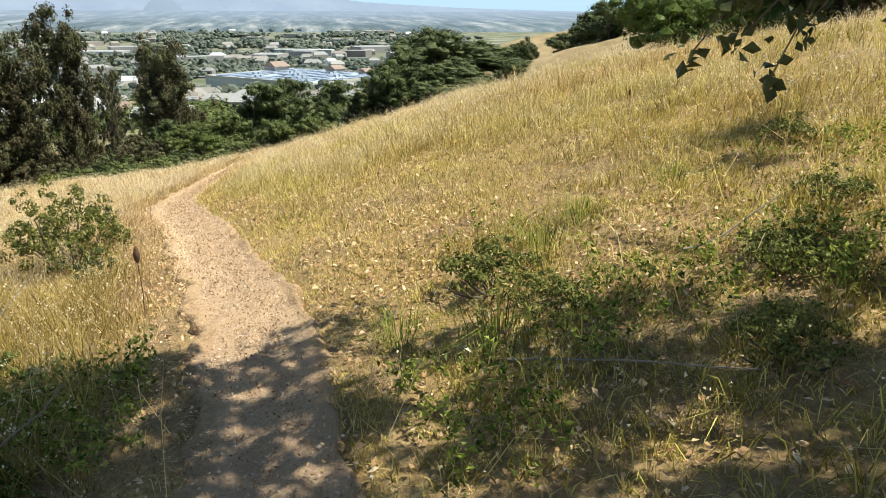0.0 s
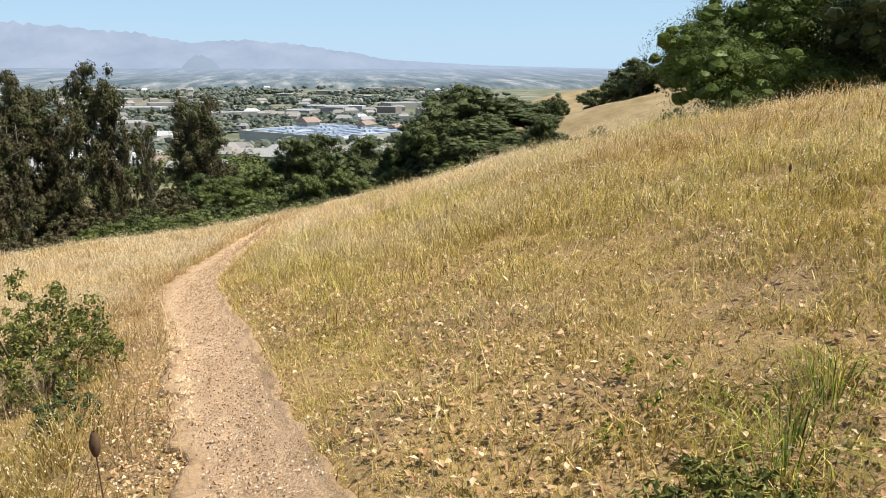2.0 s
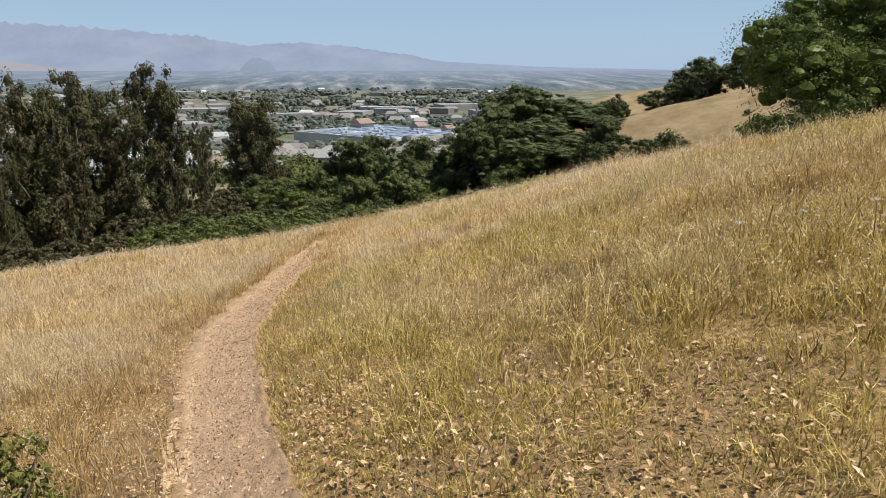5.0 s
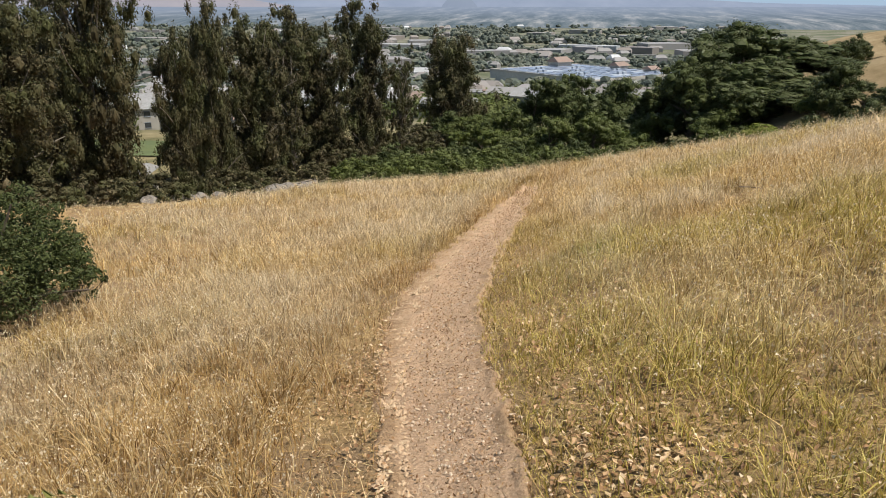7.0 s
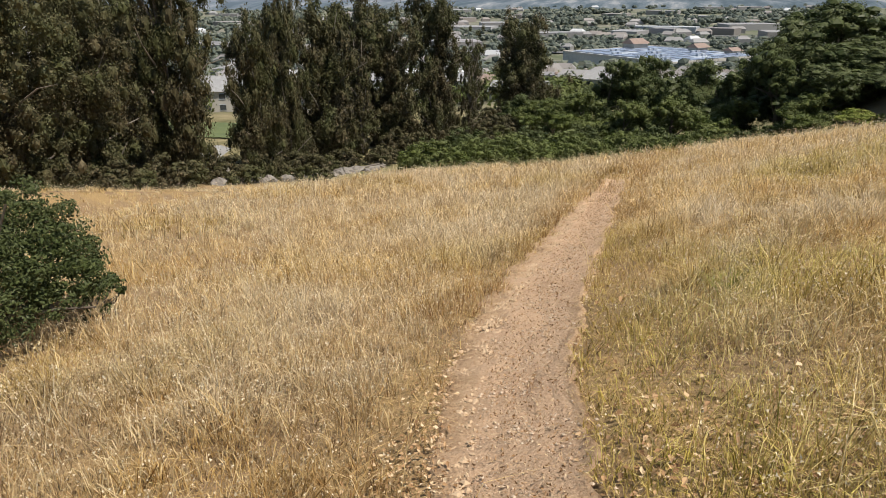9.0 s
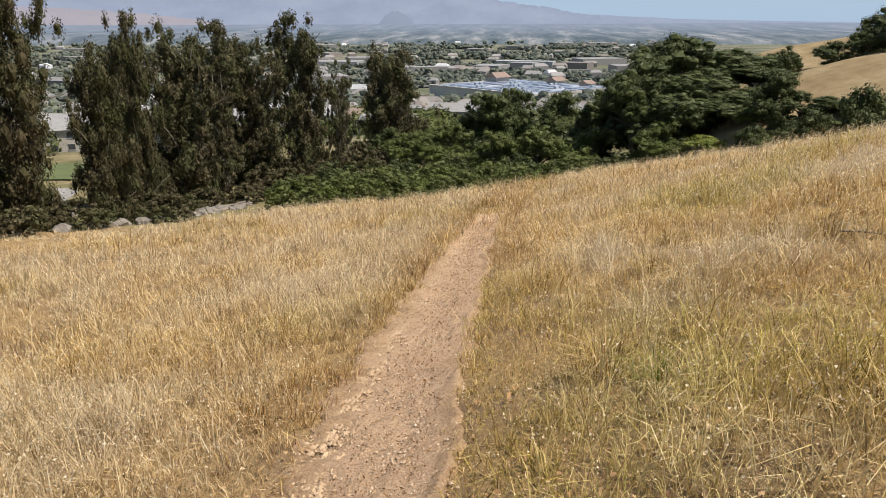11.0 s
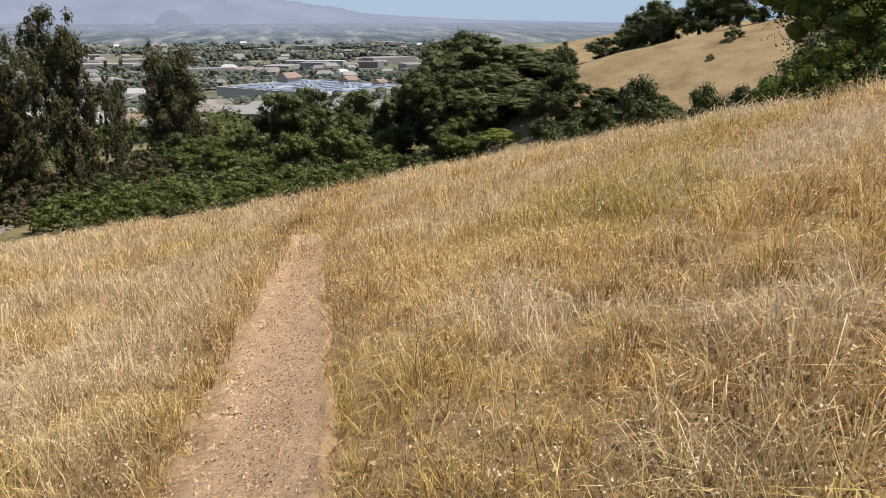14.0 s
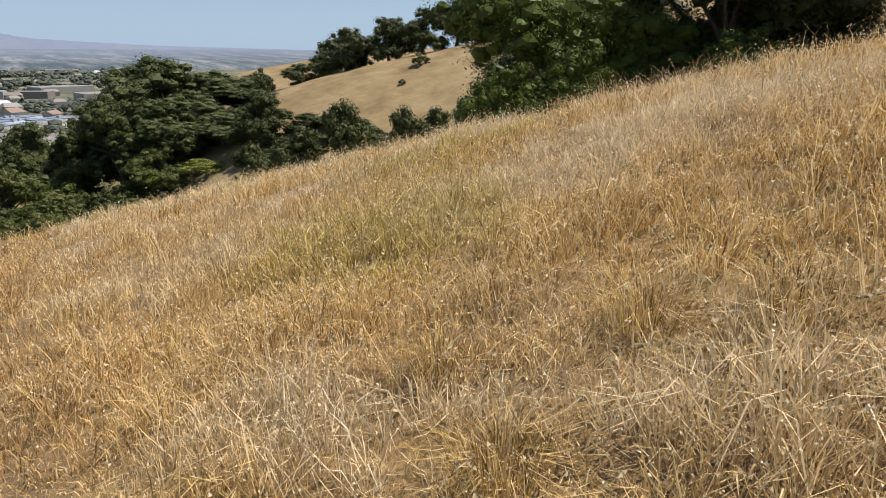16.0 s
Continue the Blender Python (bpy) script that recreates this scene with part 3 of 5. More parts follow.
plant(oak(27, 7, 8, 0.24, 165, 95, M_OAK, 0.02),
      [reach(28.5, 81.8, 0, 0.85, -8.0, 6.2), reach(31.6, 77.6, 80, 0.9, -5.6, 6.2), reach(35.2, 74, 200, 0.75, -5.9, 6.2), reach(25.2, 87, 130, 0.8, -10.0, 6.2), reach(38.5, 72, 30, 0.7, -5.9, 6.2), reach(33, 92, 60, 0.8, -10.2, 6.2), reach(36.5, 84, 160, 0.8, -8.2, 6.2), reach(31, 99, 260, 0.85, -11.5, 6.2), reach(38, 95, 20, 0.7, -10.0, 6.2), reach(31.3, 101.5, 300, 0.85, -5.6, 6.2), reach(34.3, 100.2, 40, 0.8, -7.4, 6.2), reach(37.2, 99.2, 140, 0.75, -7.7, 6.2), reach(40, 97.8, 240, 0.7, -7.4, 6.2), reach(39.5, 101, 300, 0.75, -8.8, 6.2), reach(39, 88, 100, 0.75, -7.8, 6.2), reach(42, 97, 10, 0.6, -8.2, 6.2)],
      "dark brushy oak in the gully beside the golden hill", "tree", "oaks in the gully")
plant(shrub(35, 2.6, 5.0, 0.2, 90, 64, M_EUC, "undergrowth"),
      [stand(-34, 76, 0, 1.2), stand(-38, 68, 60, 1.2), stand(-39, 60, 120, 1.3), stand(-33, 96, 200, 1.1), stand(-31, 106, 20, 1.4), stand(-36, 90, 300, 1.2), stand(-37.5, 52, 80, 1.1), stand(-49, 72, 33, 1.5), stand(-38, 80, 0, 1.2), stand(-28, 116, 50, 1.4), stand(-35, 110, 99, 1.5), stand(-46, 56, 60, 1.6), stand(-24, 128, 10, 1.7), stand(-29, 136, 80, 1.7), stand(-23, 140, 140, 1.5), stand(-34, 130, 200, 1.8), stand(-30, 150, 250, 1.8), stand(-20, 145, 30, 1.4), stand(-18, 160, 30, 1.8), stand(-38, 122, 60, 1.8)],
      "grey-green undergrowth beneath the eucalyptus trees", "bush", "undergrowth")

# golden hill: a round bush and a dark wood along the crest
plant(shrub(25, 4.2, 6.4, 0.2, 190, 90, M_OAK, "bush"), [reach(50, 151, 0, 1.2, -3.2, 4.2)], "round dark bush alone on the golden hill", "bush", "hill bushes")
plant(oak(26, 8, 10, 0.3, 187, 80, M_OAK, 0.02),
      [reach(57.5, 148, 20, 0.75, -2.9, 7.2), reach(62, 146, 80, 0.8, -1.8, 7.2), stand(51.8, 124, 70, 0.5), stand(56, 122, 140, 0.8), stand(61, 119.5, 200, 0.8), stand(66, 117, 260, 0.9), stand(71, 114.5, 320, 0.9), stand(57, 128, 30, 0.9), stand(65, 124, 90, 0.95), stand(76, 112, 10, 1.0), stand(82, 109, 110, 1.1), stand(88, 105, 210, 1.1)],
      "dark oak in the wood along the hill crest", "tree", "hill oaks")
plant(shrub(36, 1.8, 3.2, 0.3, 40, 36, M_SCRUB, "bush"), [stand(58.1, 105.5, 0, 1.0), stand(66, 103, 60, 0.5), stand(52, 101, 120, 0.4), stand(62, 97, 0, 0.35)],
      "small green bush on the golden slope", "bush", "hill bushes")

# the oaks just beyond the crest of the slope
plant(oak(41, 13, 14, 0.14, 689, 170, M_OAK_BRIGHT, 0.02, lobes=13), [stand(29.2, 46.0, 0, 1.05)], "large leafy green oak beyond the crest of the grass", "tree", "near oaks")
plant(oak(42, 14, 16, 0.17, 559, 170, M_OAK, 0.02, lobes=13), [stand(38, 41, 0, 1.0), stand(33.5, 37.5, 60, 0.8), stand(41, 28, 120, 1.0), stand(37, 52, 200, 0.95)],
      "large dark oak beyond the crest of the grass", "tree", "near oaks")
plant(shrub(43, 3.4, 5.0, 0.13, 260, 90, M_OAK_BRIGHT, "bush", clump=0.8), [reach(19.6, 39.4, 0, 1.15, -0.2, 3.4), reach(23.0, 38.4, 60, 1.1, 0.6, 3.4), stand(29, 34, 60, 1.0)],
      "bright green bush at the foot of the oaks", "bush", "near oaks")

# ---------------- the oak over the start of the trail ----------------


def overhanging_oak():
    """The shade tree: trunk up the slope, a crown that reaches over the trail, one hanging spray of leaves."""
    rs = np.random.RandomState(51)
    top = new("oak_tree")
    bx, by = 5.6, -1.2
    bz = float(height(bx, by))
    trunk = wander(rs, (bx, by, bz - 0.3), (-0.2, 0.15, 1), 3.4, 6, 0.08)
    part("trunk", mesh_np("trunk", *tube(trunk, np.linspace(0.36, 0.22, 7), 10), M_BARK, True), top)
    cs, rd = [], []
    spots = ((0.6, 1.4, 12), (1.0, 2.0, 14), (1.5, 1.2, 14), (1.7, 2.6, 12), (2.3, 0.5, 13), (2.5, 1.5, 13), (2.7, 2.5, 9), (2.1, 3.1, 6), (2.0, 1.9, 12), (2.9, 0.9, 11),
             (1.9, 0.3, 12), (2.5, -0.3, 12), (1.2, 0.6, 12), (0.5, 2.3, 9), (0.4, 0.7, 10), (4.5, 0.2, 13), (5.0, 0.1, 13), (4.9, 1.1, 9), (3.4, -0.5, 12), (5.6, 0.7, 12),
             (3.6, -1.0, 13), (4.7, -0.9, 13), (5.8, -0.6, 13), (5.4, 2.0, 5), (7.5, 4.0, 6), (4.75, 1.85, 8), (4.2, 0.5, 8), (4.6, 0.8, 6), (0.7, 2.6, 12), (1.3, 2.4, 10), (0.3, 1.7, 11), (4.3, 0.1, 12), (1.4, 1.7, 13), (0.9, 1.1, 12), (1.9, 1.4, 12), (2.2, 2.1, 12), (3.0, 0.2, 12))
    for gx, gy, m in spots:
        q = np.array((gx + rs.normal() * 0.12, gy + rs.normal() * 0.1, 5.2 + 0.22 * gx + rs.uniform(-0.3, 0.6)))
        s = trunk[rs.randint(4, 7)]
        limb = wander(rs, s, (q - s) / np.linalg.norm(q - s), np.linalg.norm(q - s), 6, 0.1)
        part("limb", mesh_np("limb", *tube(limb, np.linspace(0.065, 0.012, 7), 6), M_BARK, True), top)
        cs.append(q + rs.normal(size=(m, 3)) * (0.46, 0.42, 0.4)), rd.append(np.outer(rs.uniform(0.17, 0.38, m), (1, 1, 0.7)))
    c, rad = np.concatenate(cs), np.concatenate(rd)
    open_sky = (c[:, 1] > 3.35) & (c[:, 0] < 5.8)          # the crown ends here
    part("crown", mesh_np("crown", *leaves(rs, c[~open_sky], rad[~open_sky], 110, 0.11), M_OAK), top)
    # hanging spray
    s0 = np.array((2.6, 2.6, 3.4))
    twigs, tips = [], []
    for q in ((1.82, 2.5, 1.55), (1.68, 2.5, 1.72), (1.95, 2.55, 1.72), (1.80, 2.7, 1.86), (2.5, 2.7, 2.0), (2.35, 2.9, 1.98), (1.53, 2.58, 1.66), (1.62, 2.6, 1.84), (1.9, 2.7, 1.90), (2.1, 2.7, 1.93), (2.25, 2.7, 1.90), (2.62, 2.75, 1.84)):
        q = np.array(q)
        t = wander(rs, s0, (q - s0) / np.linalg.norm(q - s0), np.linalg.norm(q - s0), 6, 0.05)
        t[-1] = q
        twigs.append(tube(t, np.linspace(0.012, 0.003, 7), 5))
        tips += [(q * k + t[4] * (1 - k)) for k in (0.2, 0.6, 1.0)]
    part("twig", mesh_np("twig", *join(twigs), M_BARK, True), top)
    tips = np.array(tips)
    part("leaf_spray", mesh_np("leaf_spray", *leaves(rs, tips, np.full((len(tips), 3), 0.10), 12, 0.060, 0.5, 0.7, 0.1), M_OAK), top)["kind"] = "stuff"
    return top


tagged(overhanging_oak(), "evergreen oak overhanging and shading the start of the trail", "tree")

# ---------------- shrubs by the trail ----------------
plant(shrub(61, 0.9, 1.25, 0.032, 190, 34, M_OLIVE, clump=0.62), [stand(-2.3, 7.75, 0, 1.15)], "small green leafy shrub in the grass beside the trail", "shrub", "trail shrubs")
plant(shrub(62, 1.8, 3.4, 0.045, 760, 60, M_OAK, clump=0.5), [stand(-7.6, 13.2, 0, 1.0, 1.0), stand(-10.0, 12.6, 100, 1.15, 1.75)], "dark green shrub standing in the dry grass downhill", "shrub", "trail shrubs")
plant(shrub(63, 0.55, 0.9, 0.05, 40, 40, M_OAK), [stand(-6.9, 14.1, 0, 1.3), stand(-1.75, 6.6, 60, 0.55)], "low dark shrub in the grass", "shrub", "trail shrubs")

# ---------------- rocks and logs along the foot of the slope ----------------


def boulder(seed):
    rs = np.random.RandomState(seed)
    bm = bmesh.new()
    bmesh.ops.create_icosphere(bm, subdivisions=2, radius=1)
    k = Vector(rs.uniform(-9, 9, 3))
    for v in bm.verts:
        v.co *= 0.8 + 0.55 * noise.noise(v.co * 1.3 + k) + 0.2 * noise.noise(v.co * 3.2 + k)
        v.co.z = v.co.z * 0.8
    me = bpy.data.meshes.new("boulder")
    bm.to_mesh(me), bm.free()
    me.materials.append(M_ROCK)
    return me


rocks = [boulder(s) for s in (1, 2, 3)]
rs = np.random.RandomState(71)
for k in range(34):
    e = k / 33
    px, py = -37.5 + 6.0 * e + rs.normal() * 0.7, 66 + 27 * e + rs.normal() * 0.9
    ob = new("boulder", rocks[k % 3])
    s = rs.uniform(0.35, 0.95)
    ob.matrix_basis = pose(px, py, float(height(px, py)) + 0.1 * s, rs.uniform(-12, 12), rs.uniform(-12, 12), rs.uniform(0, 360)) @ Matrix.Diagonal((s * rs.uniform(0.8, 1.7), s, s, 1))
    tagged(ob, "weathered grey boulder in a row at the field edge", "rock", "boulders at the field edge")
for k, (px, py, a) in enumerate(((-33, 89, 20), (-31, 92.5, -15), (-35, 84, 50))):
    ob = new("fallen_log", mesh_np("fallen_log", *tube(wander(np.random.RandomState(k), (-2, 0, 0.2), (1, 0, 0.06), 4.2, 6, 0.1), np.linspace(0.22, 0.1, 7), 7), M_PALE_BARK, True))
    ob.matrix_basis = pose(px, py, float(height(px, py)), 0, 0, a)
    tagged(ob, "bleached fallen log lying by the boulders", "log", "logs at the field edge")

# lower trail between grove and brush
ys = np.linspace(96, 122, 40)
us = np.linspace(-1, 1, 7)
gu, gy = np.meshgrid(us, ys)
u, y = gu.ravel(), gy.ravel()
x = -31.5 + 0.27 * (y - 93) + 1.2 * np.sin((y - 93) * 0.22) + u * 1.5
i = np.arange(len(x)).reshape(len(ys), len(us))
f = np.stack([i[:-1, :-1], i[:-1, 1:], i[1:, 1:], i[1:, :-1]], -1).reshape(-1, 4)
me = mesh_np("lower_trail", np.stack([x, y, height(x, y) + 0.12 - 0.15 * np.abs(u)], -1), f, M_TRAIL, True, edge=np.abs(u) * 0.5)
tagged(new("lower_trail", me), "pale dirt track at the foot of the slope", "path", kind="structure")

# ---------------- town ----------------


def box(bm, x0, x1, y0, y1, z0, z1):
    v = [bm.verts.new(p) for p in ((x0, y0, z0), (x1, y0, z0), (x1, y1, z0), (x0, y1, z0), (x0, y0, z1), (x1, y0, z1), (x1, y1, z1), (x0, y1, z1))]
    for q in ((3, 2, 1, 0), (4, 5, 6, 7), (0, 1, 5, 4), (1, 2, 6, 5), (2, 3, 7, 6), (3, 0, 4, 7)):
        bm.faces.new([v[k] for k in q])


def bmesh_part(name, fill, mat, parent, label=""):
    bm = bmesh.new()
    fill(bm)
    bmesh.ops.recalc_face_normals(bm, faces=bm.faces)
    me = bpy.data.meshes.new(name)
    bm.to_mesh(me), bm.free()
    me.materials.append(mat)
    return part(name, me, parent, label)


def gable(bm, w, d, z, h, over):
    a, b = w / 2 + over, d / 2 + over
    p = [(-a, -b, z), (a, -b, z), (a, b, z), (-a, b, z), (-a + d * 0.12, 0, z + h), (a - d * 0.12, 0, z + h)]
    v = [bm.verts.new(q) for q in p]
    for q in ((0, 1, 5, 4), (2, 3, 4, 5), (1, 2, 5), (3, 0, 4), (3, 2, 1, 0)):
        bm.faces.new([v[k] for k in q])


def house(w, d, h, wall, roof):
    top = new("house")
    body = bmesh_part("wall", lambda bm: box(bm, -w / 2, w / 2, -d / 2, d / 2, -1.5, h), wall, top)
    bmesh_part("roof", lambda bm: gable(bm, w, d, h + 0.01, d * 0.24, 0.6), roof, top)
    rows = 2 if h > 4 else 1
    for r in range(rows):
        for k in range(4):
            cx, cz = -w / 2 + w * (k + 0.5) / 4, 0.9 + r * 2.8
            win = bmesh_part("window", lambda bm: box(bm, cx - 0.75, cx + 0.75, -d / 2 - 0.07, -d / 2 + 0.02, cz, cz + 1.3), M_GLASS, top)
            bmesh_part("sill", lambda bm: box(bm, cx - 0.85, cx + 0.85, -d / 2 - 0.12, -d / 2 - 0.01, cz - 0.12, cz), M_FLAT_ROOF, win)
            bmesh_part("lintel", lambda bm: box(bm, cx - 0.85, cx + 0.85, -d / 2 - 0.12, -d / 2 - 0.01, cz + 1.3, cz + 1.4), M_FLAT_ROOF, win)
    bmesh_part("chimney", lambda bm: box(bm, w * 0.22, w * 0.22 + 0.9, -0.4, 0.5, h, h + d * 0.34), wall, top)
    return top


homes = [(house(15, 10, 5.6, M_WALL, M_GREY_ROOF), [(-108, 178, 25), (-128, 205, 10), (-86, 228, 30), (-60, 236, 15), (-10, 250, -10), (-118, 240, 60)], "two-storey cream house with a grey roof in the valley"),
         (house(18, 11, 3.3, M_GREY_WALL, M_GREY_ROOF), [(-84, 196, 40), (-112, 186, 20), (-70, 205, 10), (-35, 225, 5), (12, 262, 20), (30, 280, -20)], "low grey house with a shingle roof in the valley"),
         (house(16, 11, 3.4, M_WALL, M_ROOF), [(-96, 214, 5), (-76, 182, 30), (-140, 180, 20), (-52, 262, 0), (-24, 285, 15), (5, 300, 5), (-150, 225, 45)], "low cream house with a tiled roof in the valley")]
for top, spots, label in homes:
    plant(top, [stand(a, b, t) for a, b, t in spots], label, "house", "valley houses")


def pavilion():
    """The pale hut with a fence of posts by the grove."""
    top = new("hut")
    bmesh_part("wall", lambda bm: box(bm, -3, 3, -2, 2, -0.4, 1.1), M_WALL, top)
    bmesh_part("roof", lambda bm: gable(bm, 6, 4, 2.5, 0.9, 0.4), M_GREY_ROOF, top)
    for k in range(6):
        px = -2.9 + k * 1.16
        bmesh_part("post", lambda bm: box(bm, px - 0.1, px + 0.1, -2.0, -1.8, 1.1, 2.5), M_FLAT_ROOF, top)
    return top


plant(pavilion(), [stand(-50.5, 81, 15)], "pale open hut behind the eucalyptus trees", "hut", "")


def warehouse():
    """The large store: long grey walls, a flat pale roof full of panels and skylights, two tiled towers."""
    top = new("warehouse")
    W, D, h = 76.0, 90.0, 8.6
    bmesh_part("wall", lambda bm: box(bm, 0, W, 0, D, -3, h), M_GREY_WALL, top)
    bmesh_part("roof", lambda bm: box(bm, 0.6, W - 0.6, 0.6, D - 0.6, h + 0.01, h + 0.3), M_FLAT_ROOF, top)
    for x0, x1, y0, y1 in ((-0.2, W + 0.2, -0.2, 0.5), (-0.2, W + 0.2, D - 0.5, D + 0.2), (-0.2, 0.5, 0.5, D - 0.5), (W - 0.5, W + 0.2, 0.5, D - 0.5)):
        bmesh_part("parapet", lambda bm: box(bm, x0, x1, y0, y1, h - 0.4, h + 0.9), M_WALL, top)
    pan = None
    for r in range(10):
        for c in range(5):
            if (r * 5 + c * 3) % 11 == 0:
                continue
            ob = bmesh_part("solar_panel", lambda bm: box(bm, 0, 11.5, 0, 5.2, 0.35, 0.5), M_PANEL, top) if pan is None else new("solar_panel", pan.data)
            pan = pan or ob
            ob.parent = top
            ob.location = (6 + c * 13.6, 5 + r * 8.6, h + 0.3)
    for k in range(16):
        px, py = 8 + (k * 37) % 60, 11.2 + (k % 8) * 8.6
        bmesh_part("roof_vent", lambda bm: box(bm, px, px + 2.6, py, py + 1.8, h + 0.3, h + 1.7), M_FLAT_ROOF, top)
    for px, py, s in ((56, D - 4, 1.0), (71, 47, 0.75), (72, 22, 0.6)):
        t = bmesh_part("tower", lambda bm: box(bm, px - 6 * s, px + 6 * s, py - 5 * s, py + 5 * s, h - 1, h + 3.2 * s), M_WALL, top)
        bmesh_part("tower_roof", lambda bm: [gable(bm, 12 * s, 10 * s, 0, 3.2 * s, 1.2)] and [setattr(v, "co", v.co + Vector((px, py, h + 3.2 * s))) for v in bm.verts], M_ROOF, t, "red-brown tiled hip roof")
    return top


wh = warehouse()
tagged(wh, "very large flat-roofed store with solar panels in the valley", "building")
wh.matrix_basis = pose(15, 409, -45.5, 0, 0, 44)

# car park and roads
for k, (x0, x1, y0, y1) in enumerate(((-70, 120, 352, 398), (-160, 60, 318, 330), (-420, 500, 548, 562), (-500, 700, 760, 776))):
    xs, yy = np.linspace(x0, x1, 24), np.linspace(y0, y1, 8)
    x, y, v, f = sheet(xs, yy, lambda a, b: height(a, b) + 0.9)
    tagged(new("road_%d" % (k + 1), mesh_np("road", v, f, M_ASPHALT, True)), "grey asphalt road in the valley", "road", kind="structure")
xs, yy = np.linspace(-104, -66, 20), np.linspace(120, 148, 16)
x, y, v, f = sheet(xs, yy, lambda a, b: height(a, b) + 0.25)
tagged(new("lawn", mesh_np("lawn", v, f, M_LAWN, True)), "green lawn behind the grove", "lawn", kind="structure")

# the town beyond, too far to tell its houses apart
rs = np.random.RandomState(81)
V, F, o = [], [], 0
n = 430
rr = 260 * np.exp(rs.rand(n) * 2.0)
th = rs.uniform(-0.85, 0.62, n)
bx, by = rr * np.sin(th), rr * np.cos(th)
keep = ~((bx > -75) & (bx < 125) & (by > 340) & (by < 560)) & (bx - 0.19 * by < 10)
for px, py, r in zip(bx[keep], by[keep], rr[keep]):
    big = rs.rand() < 0.25
    w, d, h = (rs.uniform(25, 70), rs.uniform(18, 40), rs.uniform(5, 8)) if big and r > 550 else (rs.uniform(10, 17), rs.uniform(8, 12), rs.uniform(3, 5.5))
    a = rs.uniform(-0.5, 0.5)
    ca, sa = math.cos(a), math.sin(a)
    up = 0.6 if big else d * 0.25
    q = np.array([(-w, -d, -2), (w, -d, -2), (w, d, -2), (-w, d, -2), (-w, -d, h), (w, -d, h), (w, d, h), (-w, d, h), (-w * 0.7, 0, h + up), (w * 0.7, 0, h + up)]) * (0.5, 0.5, 1)
    q = np.stack([q[:, 0] * ca - q[:, 1] * sa + px, q[:, 0] * sa + q[:, 1] * ca + py, q[:, 2] + float(height(px, py))], -1)
    V.append(q)
    F.append(np.array([(0, 1, 5, 4), (1, 2, 6, 5), (2, 3, 7, 6), (3, 0, 4, 7), (4, 5, 9, 8), (6, 7, 8, 9), (5, 6, 9, 9), (7, 4, 8, 8)]) + o)
    o += 10
m, nt, b = shader("far_town")
nt.links.new(ramp(nt, island(nt), [(0, (0.19, 0.165, 0.15)), (0.3, (0.22, 0.215, 0.21)), (0.6, (0.28, 0.27, 0.265)), (0.8, (0.22, 0.19, 0.165)), (0.9, (0.36, 0.37, 0.38)), (1.0, (0.72, 0.73, 0.74))]), b.inputs["Base Color"])
tris = np.concatenate(F)
tris = np.concatenate([tris[:, :3], tris[tris[:, 2] != tris[:, 3]][:, [0, 2, 3]]])
tagged(new("far_town", mesh_np("far_town", np.concatenate(V), tris, m)), "pale roofs of the town spread over the valley floor", "buildings", kind="stuff")

def lumps(rs, c, rad):
    """Distant crowns: four uneven rounded masses for each tree."""
    c, rad = np.repeat(c, 4, 0), np.repeat(rad, 4, 0)
    c = c + rs.normal(size=c.shape) * rad * (0.5, 0.5, 0.3)
    v = c[:, None] + ICO[None] * rad[:, None] * rs.uniform(0.35, 0.8, (len(c), 12, 1))
    return v.reshape(-1, 3), (np.arange(len(c))[:, None, None] * 12 + ICO_F[None]).reshape(-1, 3)


for n, near, span, th0, th1, size, per in ((900, 195, 0.72, -0.9, 0.45, 1.1, 80), (620, 240, 0.40, -0.22, 0.24, 0.8, 80), (6000, 330, 1.75, -0.9, 0.45, 0, 0), (1500, 0, 0, 0, 0, 0, 0)):
    belt = rs.choice([700, 820, 1080, 1240, 1420], n) * rs.uniform(0.985, 1.015, n)
    rr = near * np.exp(rs.rand(n) * span) if near else belt
    th = rs.uniform(th0, th1, n) if near else rs.choice([-0.6, -0.35, -0.12, 0.02, 0.12], n) + rs.uniform(-0.12, 0.12, n)
    th = th + 0.05 * np.sin(rr * 0.02)
    tx, ty = rr * np.sin(th), rr * np.cos(th)
    keep = ~((tx > -62) & (tx < 74) & (ty > 395) & (ty < 545)) & (tx < np.where(rr > 600, 0.27, 0.21) * ty - 5) & ((wobble(tx, ty, 0.02, 9) + 0.4 * wobble(tx, ty, 0.007, 10) > -0.15 - 0.5 * smooth(900, 500, rr)) | (rr < 400))
    tx, ty, rr = tx[keep], ty[keep], rr[keep]
    q = rs.uniform(3.0, 6.5, len(tx)) * (1 + (rr > 900) * 0.4)
    if th1 == 0.2:
        q = q * 0.75
    c = np.stack([tx, ty, height(tx, ty) + q * 0.5], -1)
    rad = np.stack([q, q, q * 0.75], -1) * 0.8
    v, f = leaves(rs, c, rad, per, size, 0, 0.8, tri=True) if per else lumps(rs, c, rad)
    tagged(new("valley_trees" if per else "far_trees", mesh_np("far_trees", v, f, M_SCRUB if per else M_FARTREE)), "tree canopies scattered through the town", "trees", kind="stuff")

